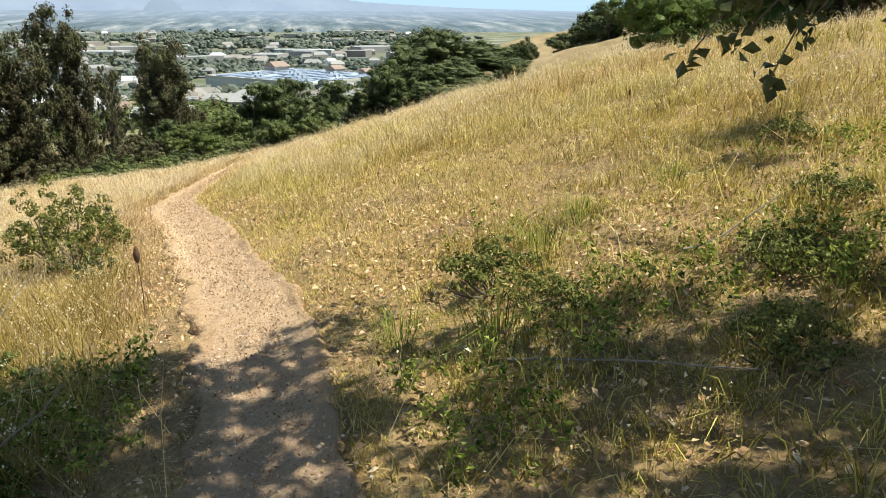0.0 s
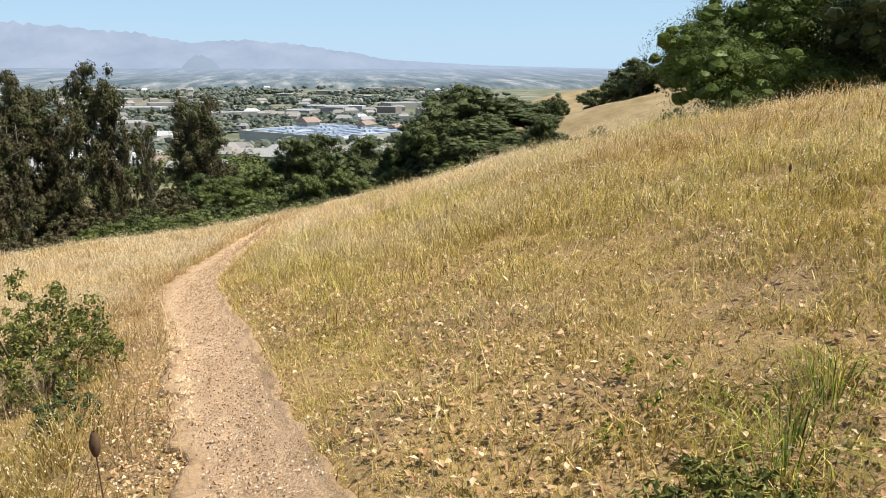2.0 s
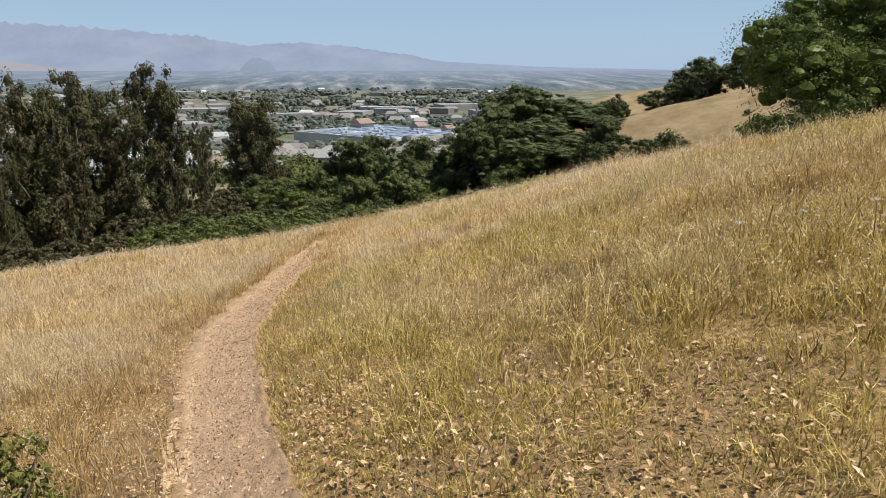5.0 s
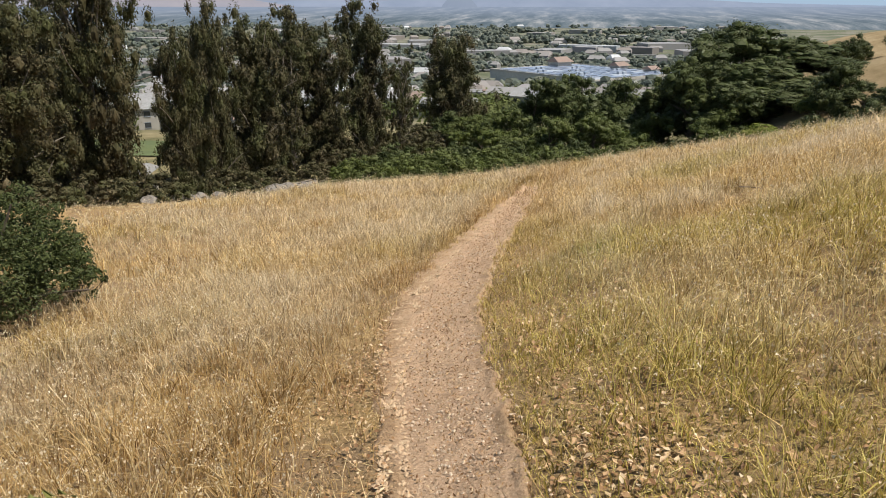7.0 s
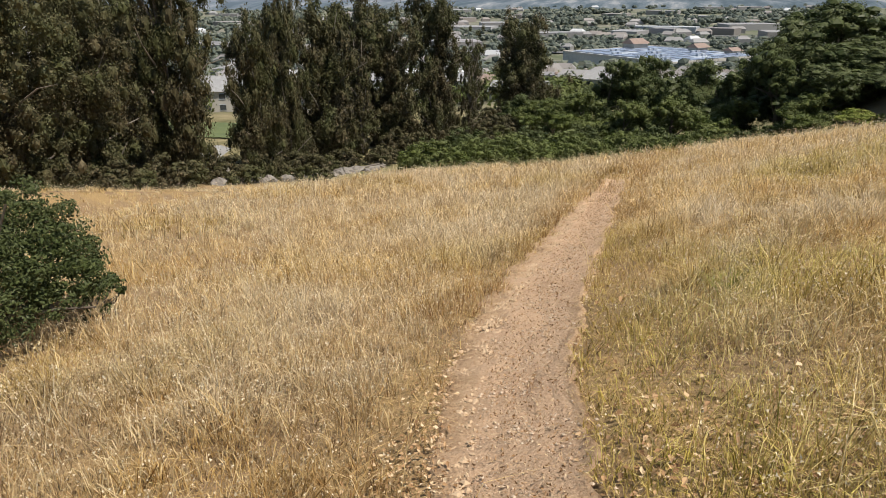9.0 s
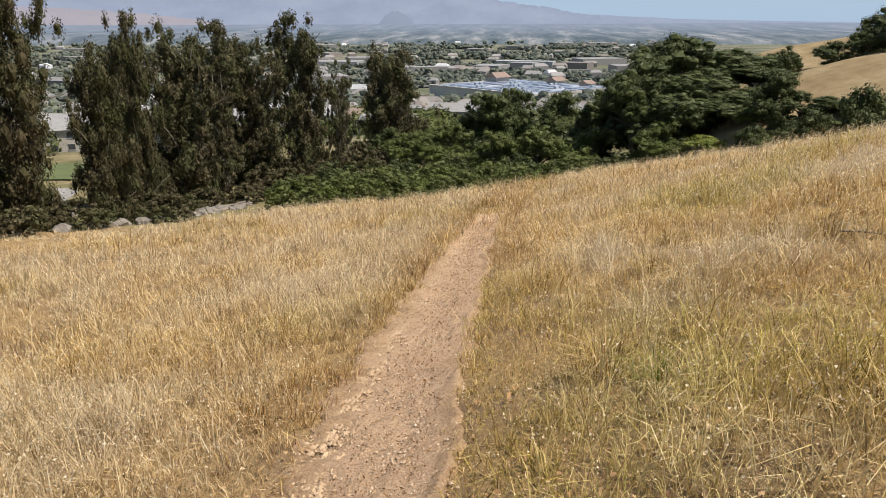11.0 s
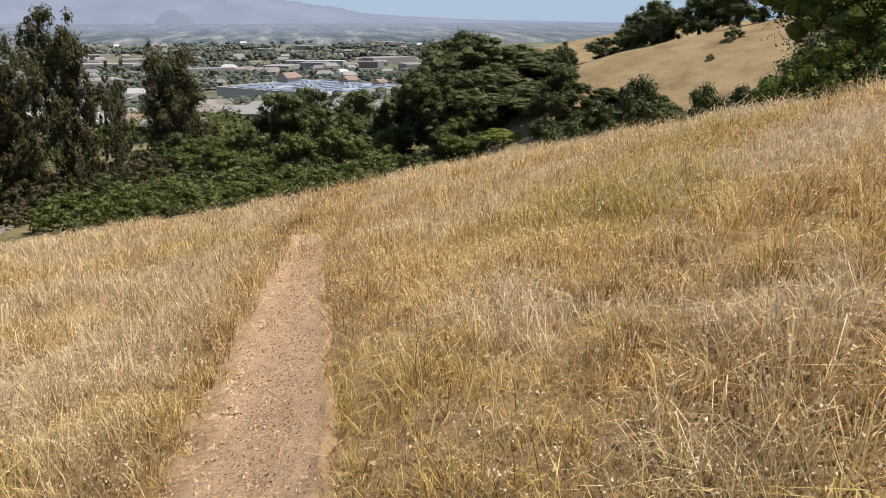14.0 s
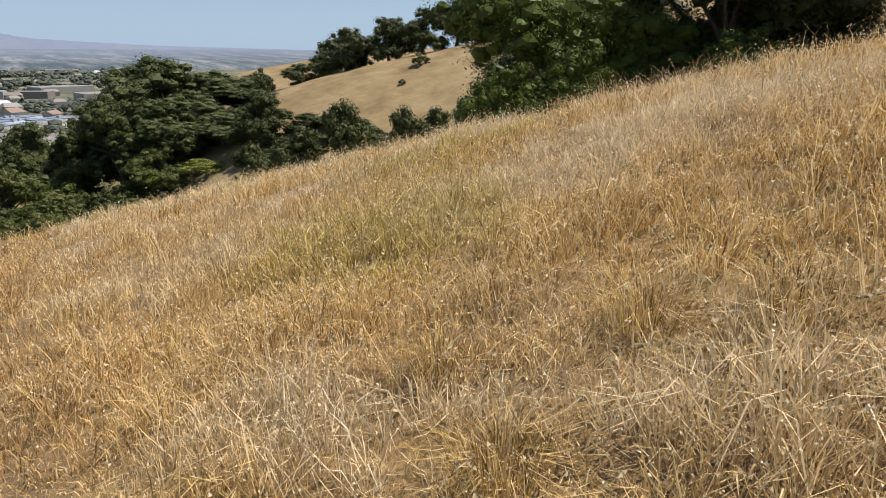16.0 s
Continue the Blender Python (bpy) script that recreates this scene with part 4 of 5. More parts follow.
# ---------------- far backdrop: hazy plain and mountain ranges ----------------
xs, yy = np.linspace(-4200, 4200, 90), np.concatenate([np.linspace(1500, 4300, 60)])
x, y, v, f = sheet(xs, yy, lambda a, b: -44 + 43 * np.clip((np.hypot(a, b) - 1550) / 1400, 0, 1) + 0.6 * wobble(a, b, 0.004, 3) - 40 * smooth(0, 300, 1800 - b))
# Haze painted as emission: field colours fade to pale blue with distance.
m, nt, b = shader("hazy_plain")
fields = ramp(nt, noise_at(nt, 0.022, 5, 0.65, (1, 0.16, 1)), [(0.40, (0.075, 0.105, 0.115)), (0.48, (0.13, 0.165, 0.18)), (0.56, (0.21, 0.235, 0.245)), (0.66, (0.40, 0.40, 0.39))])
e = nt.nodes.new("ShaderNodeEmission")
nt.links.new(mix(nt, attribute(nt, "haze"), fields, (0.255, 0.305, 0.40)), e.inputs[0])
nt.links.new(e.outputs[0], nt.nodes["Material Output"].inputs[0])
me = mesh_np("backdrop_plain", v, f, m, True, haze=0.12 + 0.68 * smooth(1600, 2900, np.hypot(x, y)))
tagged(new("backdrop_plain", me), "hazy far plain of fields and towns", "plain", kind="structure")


def range_(name, dist, bearings, tops, rough, stops, label, seed):
    b = np.linspace(bearings[0], bearings[-1], 420)
    h = np.interp(b, bearings, tops)
    h = h + rough * h / 300 * (wobble(b * 10, b * 0, 1.6, seed) * 34 + wobble(b * 10, b * 0, 6, seed + 1) * 12 + wobble(b * 10, b * 0, 19, seed + 2) * 4)
    a = np.radians(b)
    rows = []
    for q in np.linspace(0, 1, 14):
        d = dist * (1 + 0.12 * q) + 60 * wobble(b * 10, b * 0 + q * 3, 4, seed + 3) * q
        rows.append(np.stack([np.sin(a) * d, np.cos(a) * d, -60 + (h + 60) * q ** 1.2], -1))
    v = np.concatenate(rows)
    i = np.arange(len(v)).reshape(14, 420)
    f = np.stack([i[:-1, :-1], i[:-1, 1:], i[1:, 1:], i[1:, :-1]], -1).reshape(-1, 4)
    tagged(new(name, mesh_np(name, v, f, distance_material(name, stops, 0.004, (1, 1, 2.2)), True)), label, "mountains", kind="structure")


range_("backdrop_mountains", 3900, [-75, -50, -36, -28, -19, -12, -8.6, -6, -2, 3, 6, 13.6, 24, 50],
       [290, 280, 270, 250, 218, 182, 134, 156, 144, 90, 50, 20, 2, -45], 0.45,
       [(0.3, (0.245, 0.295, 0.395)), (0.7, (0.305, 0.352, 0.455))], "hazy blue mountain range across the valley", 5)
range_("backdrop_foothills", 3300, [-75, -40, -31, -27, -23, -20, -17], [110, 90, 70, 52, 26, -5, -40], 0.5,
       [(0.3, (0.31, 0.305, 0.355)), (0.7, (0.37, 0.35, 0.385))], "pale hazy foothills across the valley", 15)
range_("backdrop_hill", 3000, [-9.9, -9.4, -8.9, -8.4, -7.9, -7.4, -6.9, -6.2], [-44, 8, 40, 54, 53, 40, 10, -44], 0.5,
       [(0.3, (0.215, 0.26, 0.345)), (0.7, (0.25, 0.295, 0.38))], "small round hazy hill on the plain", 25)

# ---------------- grass ----------------


def blades(rs, x, y, hgt, wid, lean, name, mat, spike=False, heading=None, **attrs):
    """Bent tapering blades of three triangles each, or straight spikes of one."""
    n = len(x)
    rim = (x - trail_x(y)) / trail_half(y)
    z = np.where((rim > 0.9) & (rim < 1.2) & (y < 24), height(x, y), ground_z(x, y)) - 0.01
    a = rs.uniform(0, 6.28, n)
    side = np.stack([np.cos(a), np.sin(a), np.zeros(n)], -1) * (wid / 2)[:, None]
    b = rs.uniform(0, 6.28, n) if heading is None else heading
    d = np.stack([np.cos(b), np.sin(b), np.zeros(n)], -1) * (lean * hgt)[:, None]
    p = np.stack([x, y, z], -1)
    up = np.zeros((n, 3))
    up[:, 2] = hgt
    mid = p + d * 0.3 + up * 0.6
    tip = p + d + up * np.sqrt(np.maximum(0.1, 1 - 0.5 * lean ** 2))[:, None]
    v = np.stack([p - side, p + side, mid - side * 0.8, mid + side * 0.8, tip], 1).reshape(-1, 3)
    if spike:
        v = np.stack([p - side, p + side, tip], 1).reshape(-1, 3)
        return mesh_np(name, v, np.arange(3 * n).reshape(n, 3), mat, False, **{key: np.repeat(val, 3) for key, val in attrs.items()}), tip
    k = np.arange(n)[:, None] * 5
    f = np.stack([k + (0, 1, 3), k + (0, 3, 2), k + (2, 3, 4)], 1).reshape(-1, 3)
    me = mesh_np(name, v, f, mat, False, **{key: np.repeat(val, 5) for key, val in attrs.items()})
    return me, tip


def sow(rs, n, x0, x1, y0, y1):
    """Scattered over a stretch of the slope, thinning out at its borders."""
    return rs.uniform(x0, x1, n) + rs.normal(size=n) * 0.08 * (x1 - x0), rs.uniform(y0, y1, n) + rs.normal(size=n) * 0.05 * (y1 - y0)


def off_trail(rs, x, y):
    u = x - trail_x(y)
    u = np.where(u < 0, u / (trail_half(y) + bank_width(y)), u / trail_half(y))
    edge = 0.97 + 0.2 * wobble(x, y, 5.0, 12) + 0.14 * wobble(x, y, 17.0, 13)
    return (rs.rand(len(x)) < 0.5 * smooth(19.5, 23.5, y)) | (np.abs(u) > edge + 0.12 * rs.rand(len(x))) | (y > 22.6 + 1.2 * rs.rand(len(x)))


rs = np.random.RandomState(91)
sets = []
# tussocks: blades spring in bunches from shared roots and lean outwards
for n, per, sig, x0, x1, y0, y1 in ((20000, 11, 0.032, -5.5, 4.5, 0.5, 20), (15000, 10, 0.045, -10, 8, 2, 30), (11000, 10, 0.07, -24, 22, 4, 44), (2600, 10, 0.10, -38, -8, 30, 62)):
    rx, ry = sow(rs, n, x0, x1, y0, y1)
    vigour, shade = rs.uniform(0.5, 1.25, n), rs.rand(n)
    rx, ry, vigour, shade = (np.repeat(q, per) for q in (rx, ry, vigour, shade))
    ex, ey = rs.normal(size=n * per) * sig, rs.normal(size=n * per) * sig
    sets.append(np.stack([rx + ex, ry + ey, vigour, shade, np.arctan2(ey, ex) + rs.normal(size=n * per) * 0.7]))
x, y, vigour, shade, heading = np.concatenate(sets, 1)
ok = off_trail(rs, x, y)
bare = smooth(0.15, 0.75, wobble(x, y, 1.5, 21) + 0.35 * wobble(x, y, 4.5, 22))      # leaf-strewn thin patches
dist = np.abs(x - trail_x(y))
right = x > trail_x(y)
litter = right * smooth(9.5, 6.5, y) * smooth(4.2, 1.0, np.abs(x - trail_x(y) - 1.8))
ok &= rs.rand(len(x)) > 0.3 * bare * np.where(right, 1, 0.5)
ok &= rs.rand(len(x)) > 0.8 * (~right) * smooth(0.95, 0.6, dist + 0.2 * wobble(x, y, 3.0, 34)) * smooth(15, 11, y)      # leafy lower margin of the trail
ok &= rs.rand(len(x)) > litter * (0.05 + 0.4 * bare)
x, y, vigour, shade, heading = x[ok], y[ok], vigour[ok], shade[ok], heading[ok]
right = x > trail_x(y)
dist = np.abs(x - trail_x(y))
litter = right * smooth(9.5, 6.5, y) * smooth(4.2, 1.0, np.abs(x - trail_x(y) - 1.8))
clump = 0.75 + 0.4 * wobble(x, y, 2.0, 23) + 0.35 * wobble(x, y, 6, 24)
hgt = np.clip(clump, 0.35, 1.4) * rs.uniform(0.4, 1.15, len(x)) * np.where(right, 0.27, 0.33) * (0.42 + 0.58 * np.maximum(smooth(0.35, 1.1, dist), smooth(17, 20, y))) * (1 - 0.55 * litter) * vigour * 1.08
far = np.hypot(x + 1, np.maximum(0, np.abs(y - 8) - 8))
wid = rs.uniform(0.003, 0.0065, len(x)) * (1 + 0.10 * far + 0.05 * np.maximum(0, y - 14))
lush = np.clip(smooth(0.0, 0.8, wobble(x, y, 1.1, 25)) * np.where(right, 0.75, 0.3) + right * smooth(1.9, 0.5, dist) * smooth(5, 7, y) * smooth(17, 12, y) * 0.9
               + smooth(6.0, 4.0, y) * 0.8 + right * 0.5 * smooth(19, 7, y) + right * 0.3 * smooth(12, 7, y), 0, 1)
lush = np.maximum(lush * rs.uniform(0.4, 1.0, len(x)), smooth(5.2, 4.0, y) * rs.uniform(0.55, 1, len(x)))
rust = np.clip(smooth(0.2, 0.9, wobble(x, y, 0.8, 26)) + smooth(1.3, 0.5, dist) * np.where(right, 0.7 * smooth(9, 12, y), 0.8), 0, 1) * rs.rand(len(x)) * (1 - 0.7 * smooth(11, 16, y) * smooth(0.6, 1.2, dist))
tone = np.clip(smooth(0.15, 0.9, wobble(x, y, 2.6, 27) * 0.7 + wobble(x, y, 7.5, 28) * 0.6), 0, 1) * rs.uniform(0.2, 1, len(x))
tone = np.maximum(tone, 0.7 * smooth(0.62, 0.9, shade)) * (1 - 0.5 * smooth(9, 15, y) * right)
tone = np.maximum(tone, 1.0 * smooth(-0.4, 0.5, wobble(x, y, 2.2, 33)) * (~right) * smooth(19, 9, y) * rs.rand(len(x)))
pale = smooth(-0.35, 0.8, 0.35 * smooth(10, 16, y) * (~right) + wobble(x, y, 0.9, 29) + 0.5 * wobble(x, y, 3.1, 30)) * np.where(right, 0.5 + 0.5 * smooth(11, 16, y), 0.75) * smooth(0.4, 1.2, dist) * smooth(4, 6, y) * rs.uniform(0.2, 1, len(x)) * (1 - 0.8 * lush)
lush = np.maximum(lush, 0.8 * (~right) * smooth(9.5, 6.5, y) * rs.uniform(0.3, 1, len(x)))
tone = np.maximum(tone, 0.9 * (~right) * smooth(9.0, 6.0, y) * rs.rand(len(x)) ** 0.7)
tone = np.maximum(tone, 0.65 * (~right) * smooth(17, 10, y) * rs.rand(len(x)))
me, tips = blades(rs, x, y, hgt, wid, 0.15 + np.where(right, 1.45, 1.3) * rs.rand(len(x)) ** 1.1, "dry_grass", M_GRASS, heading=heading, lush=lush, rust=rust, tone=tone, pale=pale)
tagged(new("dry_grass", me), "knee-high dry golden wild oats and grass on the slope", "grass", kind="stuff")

# nodding oat heads on the taller stalks
tall = (hgt > 0.14) & (rs.rand(len(x)) < 0.5)
c = tips[tall]
s = (wid[tall] / 0.006) ** 0.7
k = len(c)
v, f = leaves(rs, c, np.outer(0.026 * s, (1, 1, 1.2)), 2, 0.017, 0.8, 0.45, 0.2, tri=True)
v = v.reshape(k, 6, 3)
v = (c[:, None] + (v - c[:, None]) * s[:, None, None]).reshape(-1, 3)
tagged(new("oat_heads", mesh_np("oat_heads", v, f, M_OATS)), "pale dry oat seed heads above the grass", "grass", kind="stuff")

# long pale stalks, bent over
x, y = sow(rs, 3000, -10, 9, 2, 26)
ok = off_trail(rs, x, y)
x, y = x[ok], y[ok]
me, _ = blades(rs, x, y, rs.uniform(0.3, 0.62, len(x)), rs.uniform(0.003, 0.005, len(x)), rs.uniform(0.4, 1.2, len(x)), "grass_stalks", M_GRASS, lush=np.zeros(len(x)), rust=np.zeros(len(x)), tone=np.zeros(len(x)))
tagged(new("grass_stalks", me), "long bleached bent grass stalks", "grass", kind="stuff")

# flattened straw thatch
x, y = sow(rs, 300000, -6.5, 5.5, 1, 21)
ok = np.abs(x - trail_x(y)) > trail_half(y) * (0.9 + 0.25 * rs.rand(len(x)))
x, y = x[ok], y[ok]
me, _ = blades(rs, x, y, rs.uniform(0.02, 0.06, len(x)), rs.uniform(0.0025, 0.0055, len(x)), rs.uniform(1.0, 3.4, len(x)), "straw_thatch", M_GRASS, True, lush=rs.rand(len(x)) * 0.3, rust=rs.rand(len(x)) * 0.7, tone=rs.rand(len(x)) * 0.6)
tagged(new("straw_thatch", me), "flattened straw lying on the soil", "grass", kind="stuff")

# short olive turf on the uphill side, in patches between the fallen leaves
x, y = sow(rs, 320000, -1, 5.5, 1, 16)
dx = x - trail_x(y)
ok = (dx > trail_half(y) * (0.95 + 0.3 * rs.rand(len(x)))) & (rs.rand(len(x)) < 0.25 + 0.75 * smooth(-0.35, 0.35, wobble(x, y, 3.3, 45) + 0.6 * wobble(x, y, 9.0, 46)))
x, y = x[ok], y[ok]
me, _ = blades(rs, x, y, rs.uniform(0.025, 0.105, len(x)), rs.uniform(0.003, 0.0065, len(x)), rs.uniform(0.2, 1.6, len(x)), "turf", M_GRASS, True, lush=rs.uniform(0.35, 1, len(x)) * smooth(15, 9, y), rust=rs.rand(len(x)) * 0.4, tone=0.5 * rs.rand(len(x)) ** 2)
tagged(new("turf", me), "short olive-green turf between fallen leaves", "grass", kind="stuff")

# dead leaves
n = 120000
x, y = sow(rs, n, -3.6, 6, 0.5, 18)
q = sow(rs, 40000, -2.6, -0.4, 3, 14)
x, y, n = np.concatenate([x, q[0]]), np.concatenate([y, q[1]]), n + 40000
dx = x - trail_x(y)
w = np.where(dx > 0, smooth(0.3, 0.6, dx) * 1.0 * smooth(6.0, 2.0, dx) * smooth(13, 6, y) + 0.1, 1.2 * smooth(0.95, 0.4, -dx - 0.1) * smooth(16, 11, y) * (dx < -0.28) + 0.03)
w = w * (0.35 + 0.65 * smooth(-0.3, 0.5, wobble(x, y, 1.5, 21)))
ok = rs.rand(n) < w
x, y = x[ok], y[ok]
n = len(x)
a, s = rs.uniform(0, 6.28, n), (0.007 + 0.017 * rs.rand(n) ** 2.2) * np.where(x > trail_x(y), 1.0, 0.72)
p = np.stack([x, y, ground_z(x, y) + rs.uniform(0.008, 0.05, n)], -1)
t = np.stack([np.cos(a), np.sin(a), rs.normal(size=n) * 0.35], -1) * s[:, None]
q = np.stack([-np.sin(a), np.cos(a), rs.normal(size=n) * 0.35], -1) * s[:, None] * 0.62
lift = np.zeros((n, 3))
lift[:, 2] = s * rs.uniform(0.1, 0.6, n)
v = np.stack([p - t, p - t * 0.2 + q + lift, p + t + lift * 0.4, p - t * 0.2 - q + lift], 1).reshape(-1, 3)
k = np.arange(n)[:, None] * 4
f = np.stack([k + (0, 1, 2), k + (0, 2, 3)], 1).reshape(-1, 3)
tagged(new("fallen_leaves", mesh_np("fallen_leaves", v, f, M_LITTER)), "pale dead oak leaves scattered over the ground", "leaves", kind="stuff")

# pebbles and crumbs of earth on the trail
n = 16000
y = rs.uniform(0, 24, n)
u = rs.normal(size=n) * 0.6
x = trail_x(y) + np.clip(u, -1.2, 1.2) * trail_half(y)
s = 0.003 + 0.010 * rs.rand(n) ** 4
c = np.stack([x, y, height(x, y) - 0.028 + 0.03 * np.minimum(1, u * u)], -1)
o = np.array([(1, 0, 0), (-1, 0, 0), (0, 1, 0), (0, -1, 0), (0, 0, 0.8), (0, 0, -0.8)])
v = (c[:, None] + o[None] * s[:, None, None] * rs.uniform(0.6, 1.4, (n, 6, 1))).reshape(-1, 3)
k = np.arange(n)[:, None] * 6
f = np.stack([k + q for q in ((0, 2, 4), (2, 1, 4), (1, 3, 4), (3, 0, 4), (2, 0, 5), (1, 2, 5), (3, 1, 5), (0, 3, 5))], 1).reshape(-1, 3)
tagged(new("pebbles", mesh_np("pebbles", v, f, M_PEBBLE)), "small pebbles and crumbs of earth on the trail", "pebbles", kind="stuff")

# green tufts and herbs
def tuft(seed, n, h, w, mat):
    """A clump of arching blades from one root."""
    rs = np.random.RandomState(seed)
    a, l = rs.uniform(0, 6.28, n), rs.uniform(0.1, 1.2, n)
    out = np.stack([np.cos(a), np.sin(a), 0 * a], -1)
    sd = np.stack([-np.sin(a), np.cos(a), 0 * a], -1) * rs.uniform(0.0012, 0.0026, n)[:, None]
    up = np.zeros((n, 3))
    up[:, 2] = h * rs.uniform(0.55, 1.1, n)
    p = out * (rs.rand(n) ** 0.7 * 0.16)[:, None] - (0, 0, 0.02)
    m1 = p + out * (l * w * 0.25)[:, None] + up * 0.65
    tp = p + out * (l * w)[:, None] + up * (1 - 0.3 * l)[:, None]
    v = np.stack([p - sd, p + sd, m1 - sd, m1 + sd, tp], 1).reshape(-1, 3)
    k = np.arange(n)[:, None] * 5
    f = np.stack([k + (0, 1, 3), k + (0, 3, 2), k + (2, 3, 4)], 1).reshape(-1, 3)
    return mesh_np("tuft", v, f, mat, False, lush=np.repeat(rs.rand(n) * 0.6, 5), rust=np.repeat(rs.rand(n) * 0.5, 5), tone=np.repeat(rs.rand(n), 5))


green, olive = tuft(1, 110, 0.22, 0.26, M_HERB), tuft(2, 200, 0.22, 0.26, M_GRASS)
for k, (px, py, s, me) in enumerate(((0.91, 2.95, 1.2, green), (1.5, 4.0, 1.1, green), (0.5, 3.3, 0.9, green), (1.9, 4.3, 1.0, green), (2.7, 4.6, 0.9, green), (-0.78, 13.7, 1.2, olive), (-0.55, 13.4, 0.9, green),
                                     (-0.11, 15.78, 1.1, olive), (1.09, 15.5, 1.2, olive), (0.2, 16.6, 0.9, olive), (0.1, 18.3, 1.1, olive), (0.85, 16.0, 1.1, olive), (1.5, 10.26, 1.3, olive), (-1.1, 16.3, 1.0, olive))):
    ob = new("grass_tuft", me)
    ob.matrix_basis = pose(px, py, float(ground_z(np.array([px]), np.array([py]))[0]), 0, 0, k * 77) @ Matrix.Diagonal((s, s, s, 1))
    tagged(ob, "green tuft of grass in the dry slope" if me is green else "olive-brown tuft of grass in the dry slope", "grass tuft", "tufts")

# green herbs under the oak
n = 8000
x, y = sow(rs, n, -4.0, 5.5, 0.6, 5.0)
ok = (np.abs(x - trail_x(y)) > 0.55) & (rs.rand(n) < smooth(-0.1, 0.5, wobble(x, y, 1.8, 41)) * smooth(4.9, 3.2, y) * np.where((x > 0) & (x < 2.4), 0.45, 1))
x, y = x[ok], y[ok]
c = np.stack([x, y, ground_z(x, y) + rs.uniform(0.04, 0.16, len(x))], -1)
v, f = leaves(rs, c, np.full((len(c), 3), (0.06)), 14, 0.032, 0.1, 0.5, 0.2)
tagged(new("green_herbs", mesh_np("green_herbs", v, f, M_HERB)), "low green herbs in the shade of the oak", "plants", kind="stuff")


def seed_stalk(h):
    top = new("dry_weed")
    part("stalk", mesh_np("stalk", *tube([(0, 0, -0.02), (0.01, 0, h * 0.5), (0.0, 0.01, h)], [0.004, 0.0035, 0.003], 5), M_THISTLE, True), top)
    a = np.linspace(0, 1, 7)
    part("seed_head", mesh_np("seed_head", *tube([(0, 0.01, h + q * 0.11) for q in a], [0.004 + 0.018 * math.sin(math.pi * (0.1 + 0.85 * q)) for q in a], 8), M_THISTLE, True), top)
    return top


plant(seed_stalk(0.42), [stand(-1.02, 4.78), stand(1.52, 10.3, 0, 0.42), stand(3.4, 6.8, 40, 0.55)], "dead brown seed head on a thin stalk", "weed", "dry weeds")


# crumbling clods along the downhill bank of the trail
n = 12000
y = rs.uniform(6, 23, n)
u = -0.75 - 0.5 * rs.rand(n) ** 0.8
x = trail_x(y) + u * trail_half(y) - bank_width(y) * rs.rand(n)
s = 0.004 + 0.020 * rs.rand(n) ** 4
c = np.stack([x, y, np.maximum(height(x, y) + 0.0, ground_z(x, y)) + 0.004], -1)
v = (c[:, None] + o[None] * (1, 1, 0.7) * s[:, None, None] * rs.uniform(0.5, 1.5, (n, 6, 1))).reshape(-1, 3)
k = np.arange(n)[:, None] * 6
f = np.stack([k + q for q in ((0, 2, 4), (2, 1, 4), (1, 3, 4), (3, 0, 4), (2, 0, 5), (1, 2, 5), (3, 1, 5), (0, 3, 5))], 1).reshape(-1, 3)
M_CLOD = plain("earth_clods", (0.36, 0.24, 0.145), (0.60, 0.45, 0.29), 14, 0.95, 0.4, 0.006)
tagged(new("earth_clods", mesh_np("earth_clods", v, f, M_CLOD)), "dry crumbling earth clods along the trail bank", "soil", kind="stuff")

# white umbels above the grass
def umbel(h):
    top = new("wildflower")
    part("stem", mesh_np("stem", *tube([(0, 0, -0.02), (0.012, 0, h * 0.5), (0, 0, h)], [0.003, 0.0025, 0.002], 5), M_BARK, True), top)
    r2 = np.random.RandomState(5)
    q = np.stack([r2.normal(size=26) * 0.022, r2.normal(size=26) * 0.022, h + 0.006 * r2.rand(26)], -1)
    part("flower_head", mesh_np("flower_head", *leaves(r2, q, np.full((26, 3), 0.004), 3, 0.012, 0, 0.9, 0.1), M_FLOWER), top)
    return top


M_FLOWER = foliage("white_petals", [(0, (0.55, 0.52, 0.42)), (1, (0.82, 0.80, 0.72))], 0.3)
plant(umbel(0.42), [stand(1.35, 10.0), stand(2.0, 9.1, 40, 0.9), stand(2.35, 9.0, 80, 0.85), stand(2.6, 8.7, 0, 0.9), stand(1.15, 8.9, 10, 0.7)], "white flat-topped wildflower above the dry grass", "flower", "wildflowers")

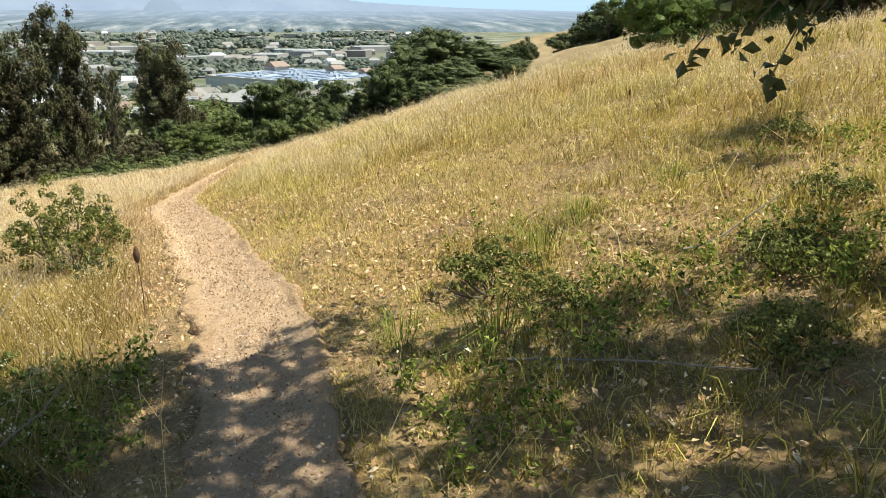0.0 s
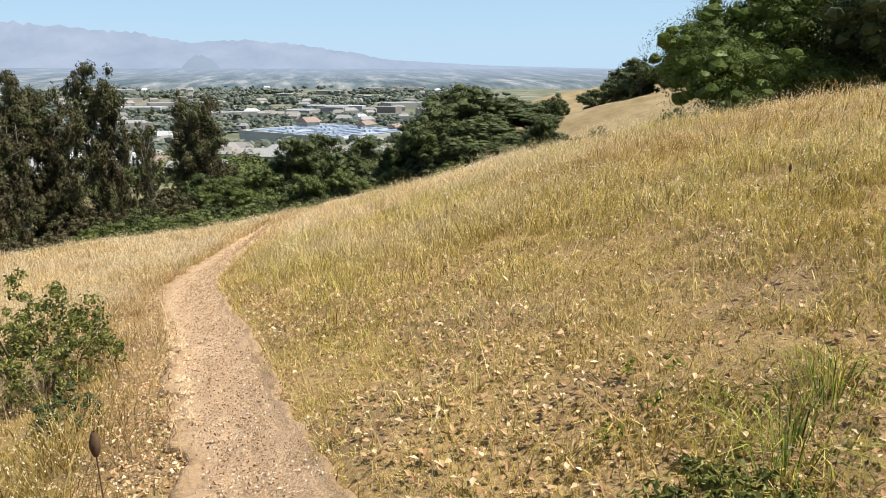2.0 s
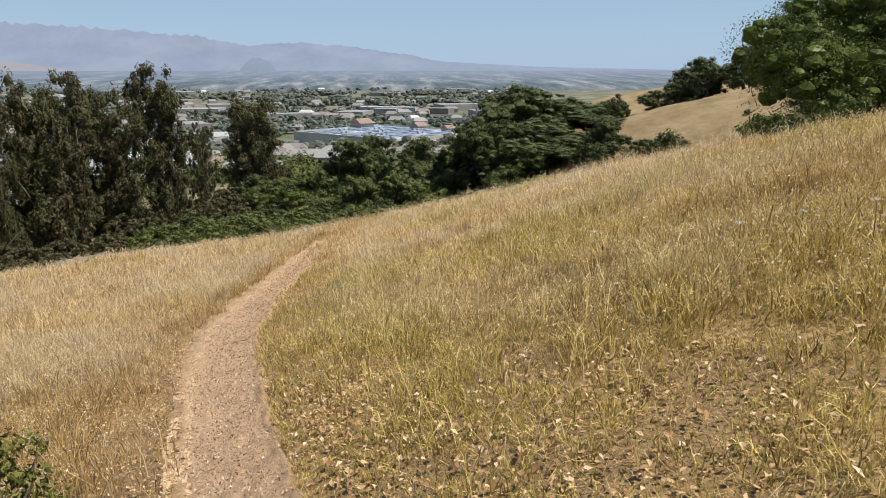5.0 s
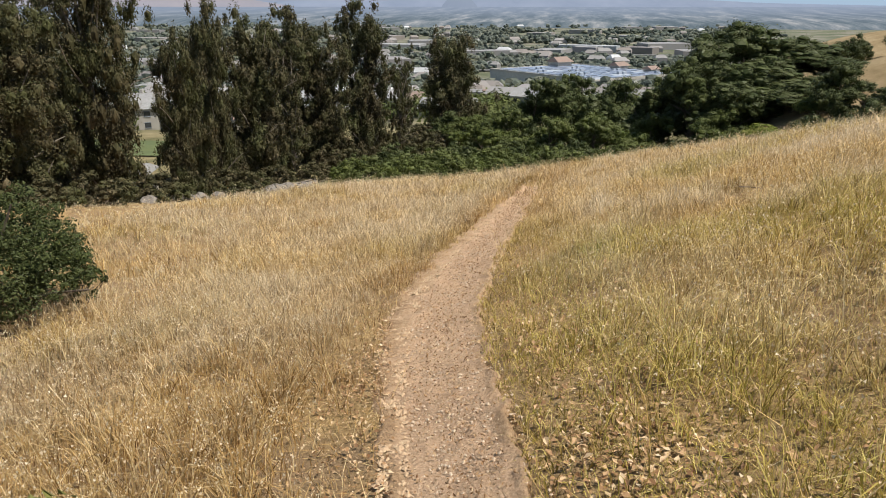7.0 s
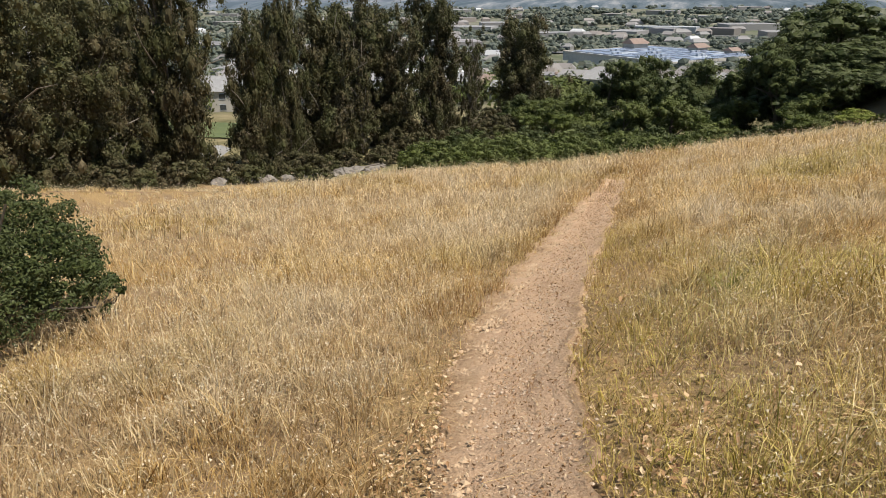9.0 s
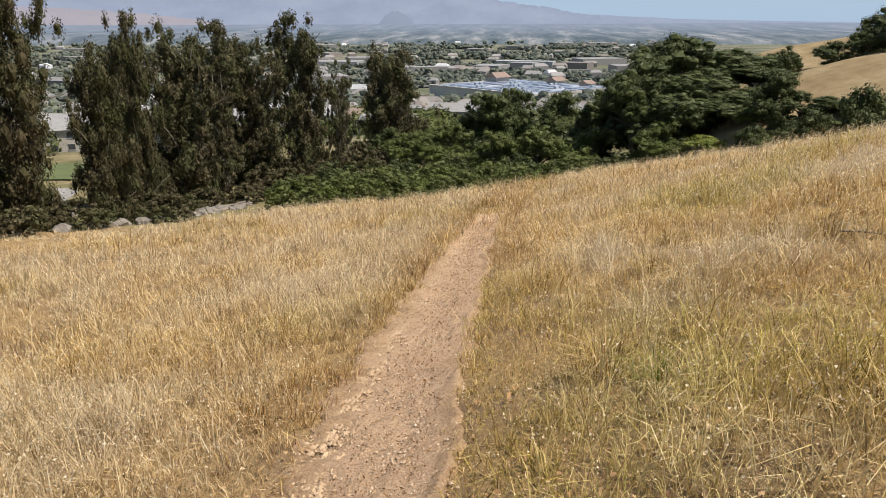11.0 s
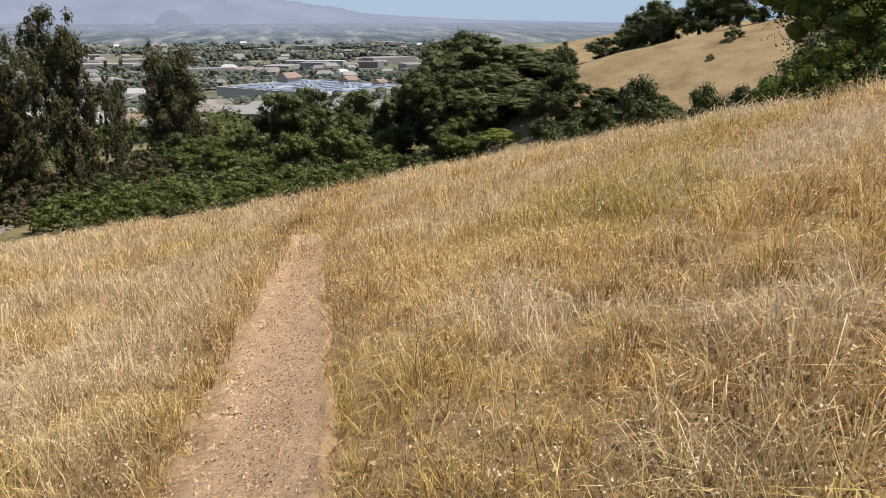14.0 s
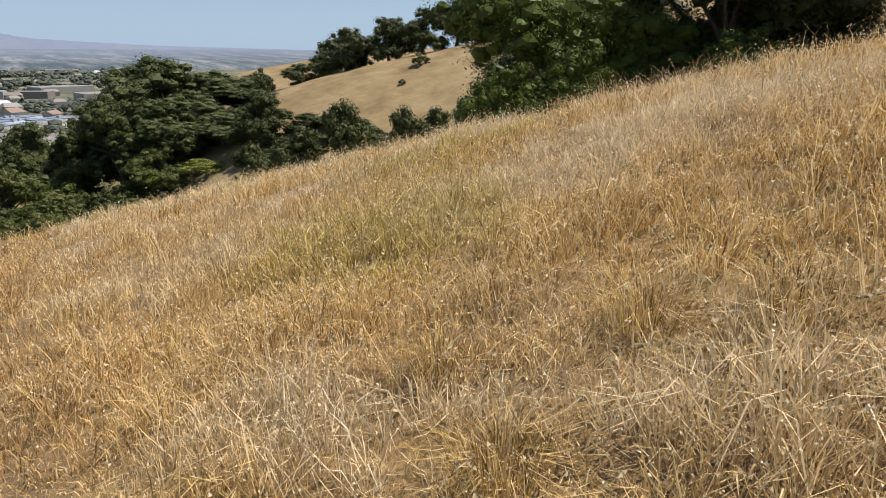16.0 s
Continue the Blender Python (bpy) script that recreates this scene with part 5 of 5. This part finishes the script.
# fallen sticks beside the trail
for k, (px, py, a, l) in enumerate(((-1.15, 2.75, 25, 0.8), (-2.2, 5.3, 40, 1.0), (1.3, 2.4, -35, 1.1), (2.4, 3.4, 10, 0.7), (1.4, 15.2, -20, 0.6))):
    st = wander(np.random.RandomState(k + 5), (-l / 2, 0, 0.03), (1, 0, 0.03), l, 6, 0.12)
    ob = new("stick", mesh_np("stick", *tube(st, np.linspace(0.008, 0.003, 7), 6), M_PALE_BARK, True))
    ob.matrix_basis = pose(px, py, float(ground_z(np.array([px]), np.array([py]))[0]) + 0.02, 0, -12, a)
    tagged(ob, "dry bare stick lying in the grass", "stick", "fallen sticks")

# leafy clumps in the shade of the oak
plant(shrub(64, 0.30, 0.75, 0.03, 60, 30, M_OLIVE, "herb_clump"),
      [stand(1.9, 2.2, 0, 0.8), stand(2.4, 2.9, 50, 0.8), stand(3.1, 3.5, 90, 0.7), stand(1.25, 3.2, 200, 0.7), stand(3.3, 2.4, 20, 0.9), stand(3.7, 4.7, 20, 0.7), stand(1.1, 3.65, 10, 1.0)],
      "low leafy green clump under the oak", "plant", "herb clumps")
plant(shrub(65, 0.4, 0.8, 0.04, 44, 40, M_OAK_BRIGHT, "herb_clump"),
      [stand(-1.35, 2.6, 0, 0.8), stand(-1.8, 3.2, 60, 0.8), stand(-2.2, 2.7, 130, 0.9), stand(-1.0, 2.2, 10, 0.7), stand(-1.75, 4.1, 70, 0.7), stand(2.9, 1.9, 40, 0.8)],
      "dark leafy clump in the shade beside the trail", "plant", "herb clumps")

# scraps of straw and leaf trodden into the trail
n = 15000
y = rs.uniform(0.5, 23, n)
x = trail_x(y) + np.clip(rs.normal(size=n) * 0.7, -1.1, 1.1) * trail_half(y)
c = np.stack([x, y, height(x, y) - 0.008 + 0.02 * rs.rand(n)], -1)
v, f = leaves(rs, c, np.full((n, 3), 0.002), 1, 0.019, 0, 0.45, 0.1)
tagged(new("trail_litter", mesh_np("trail_litter", v, f, M_LITTER)), "scraps of straw and leaf on the trail", "litter", kind="stuff")
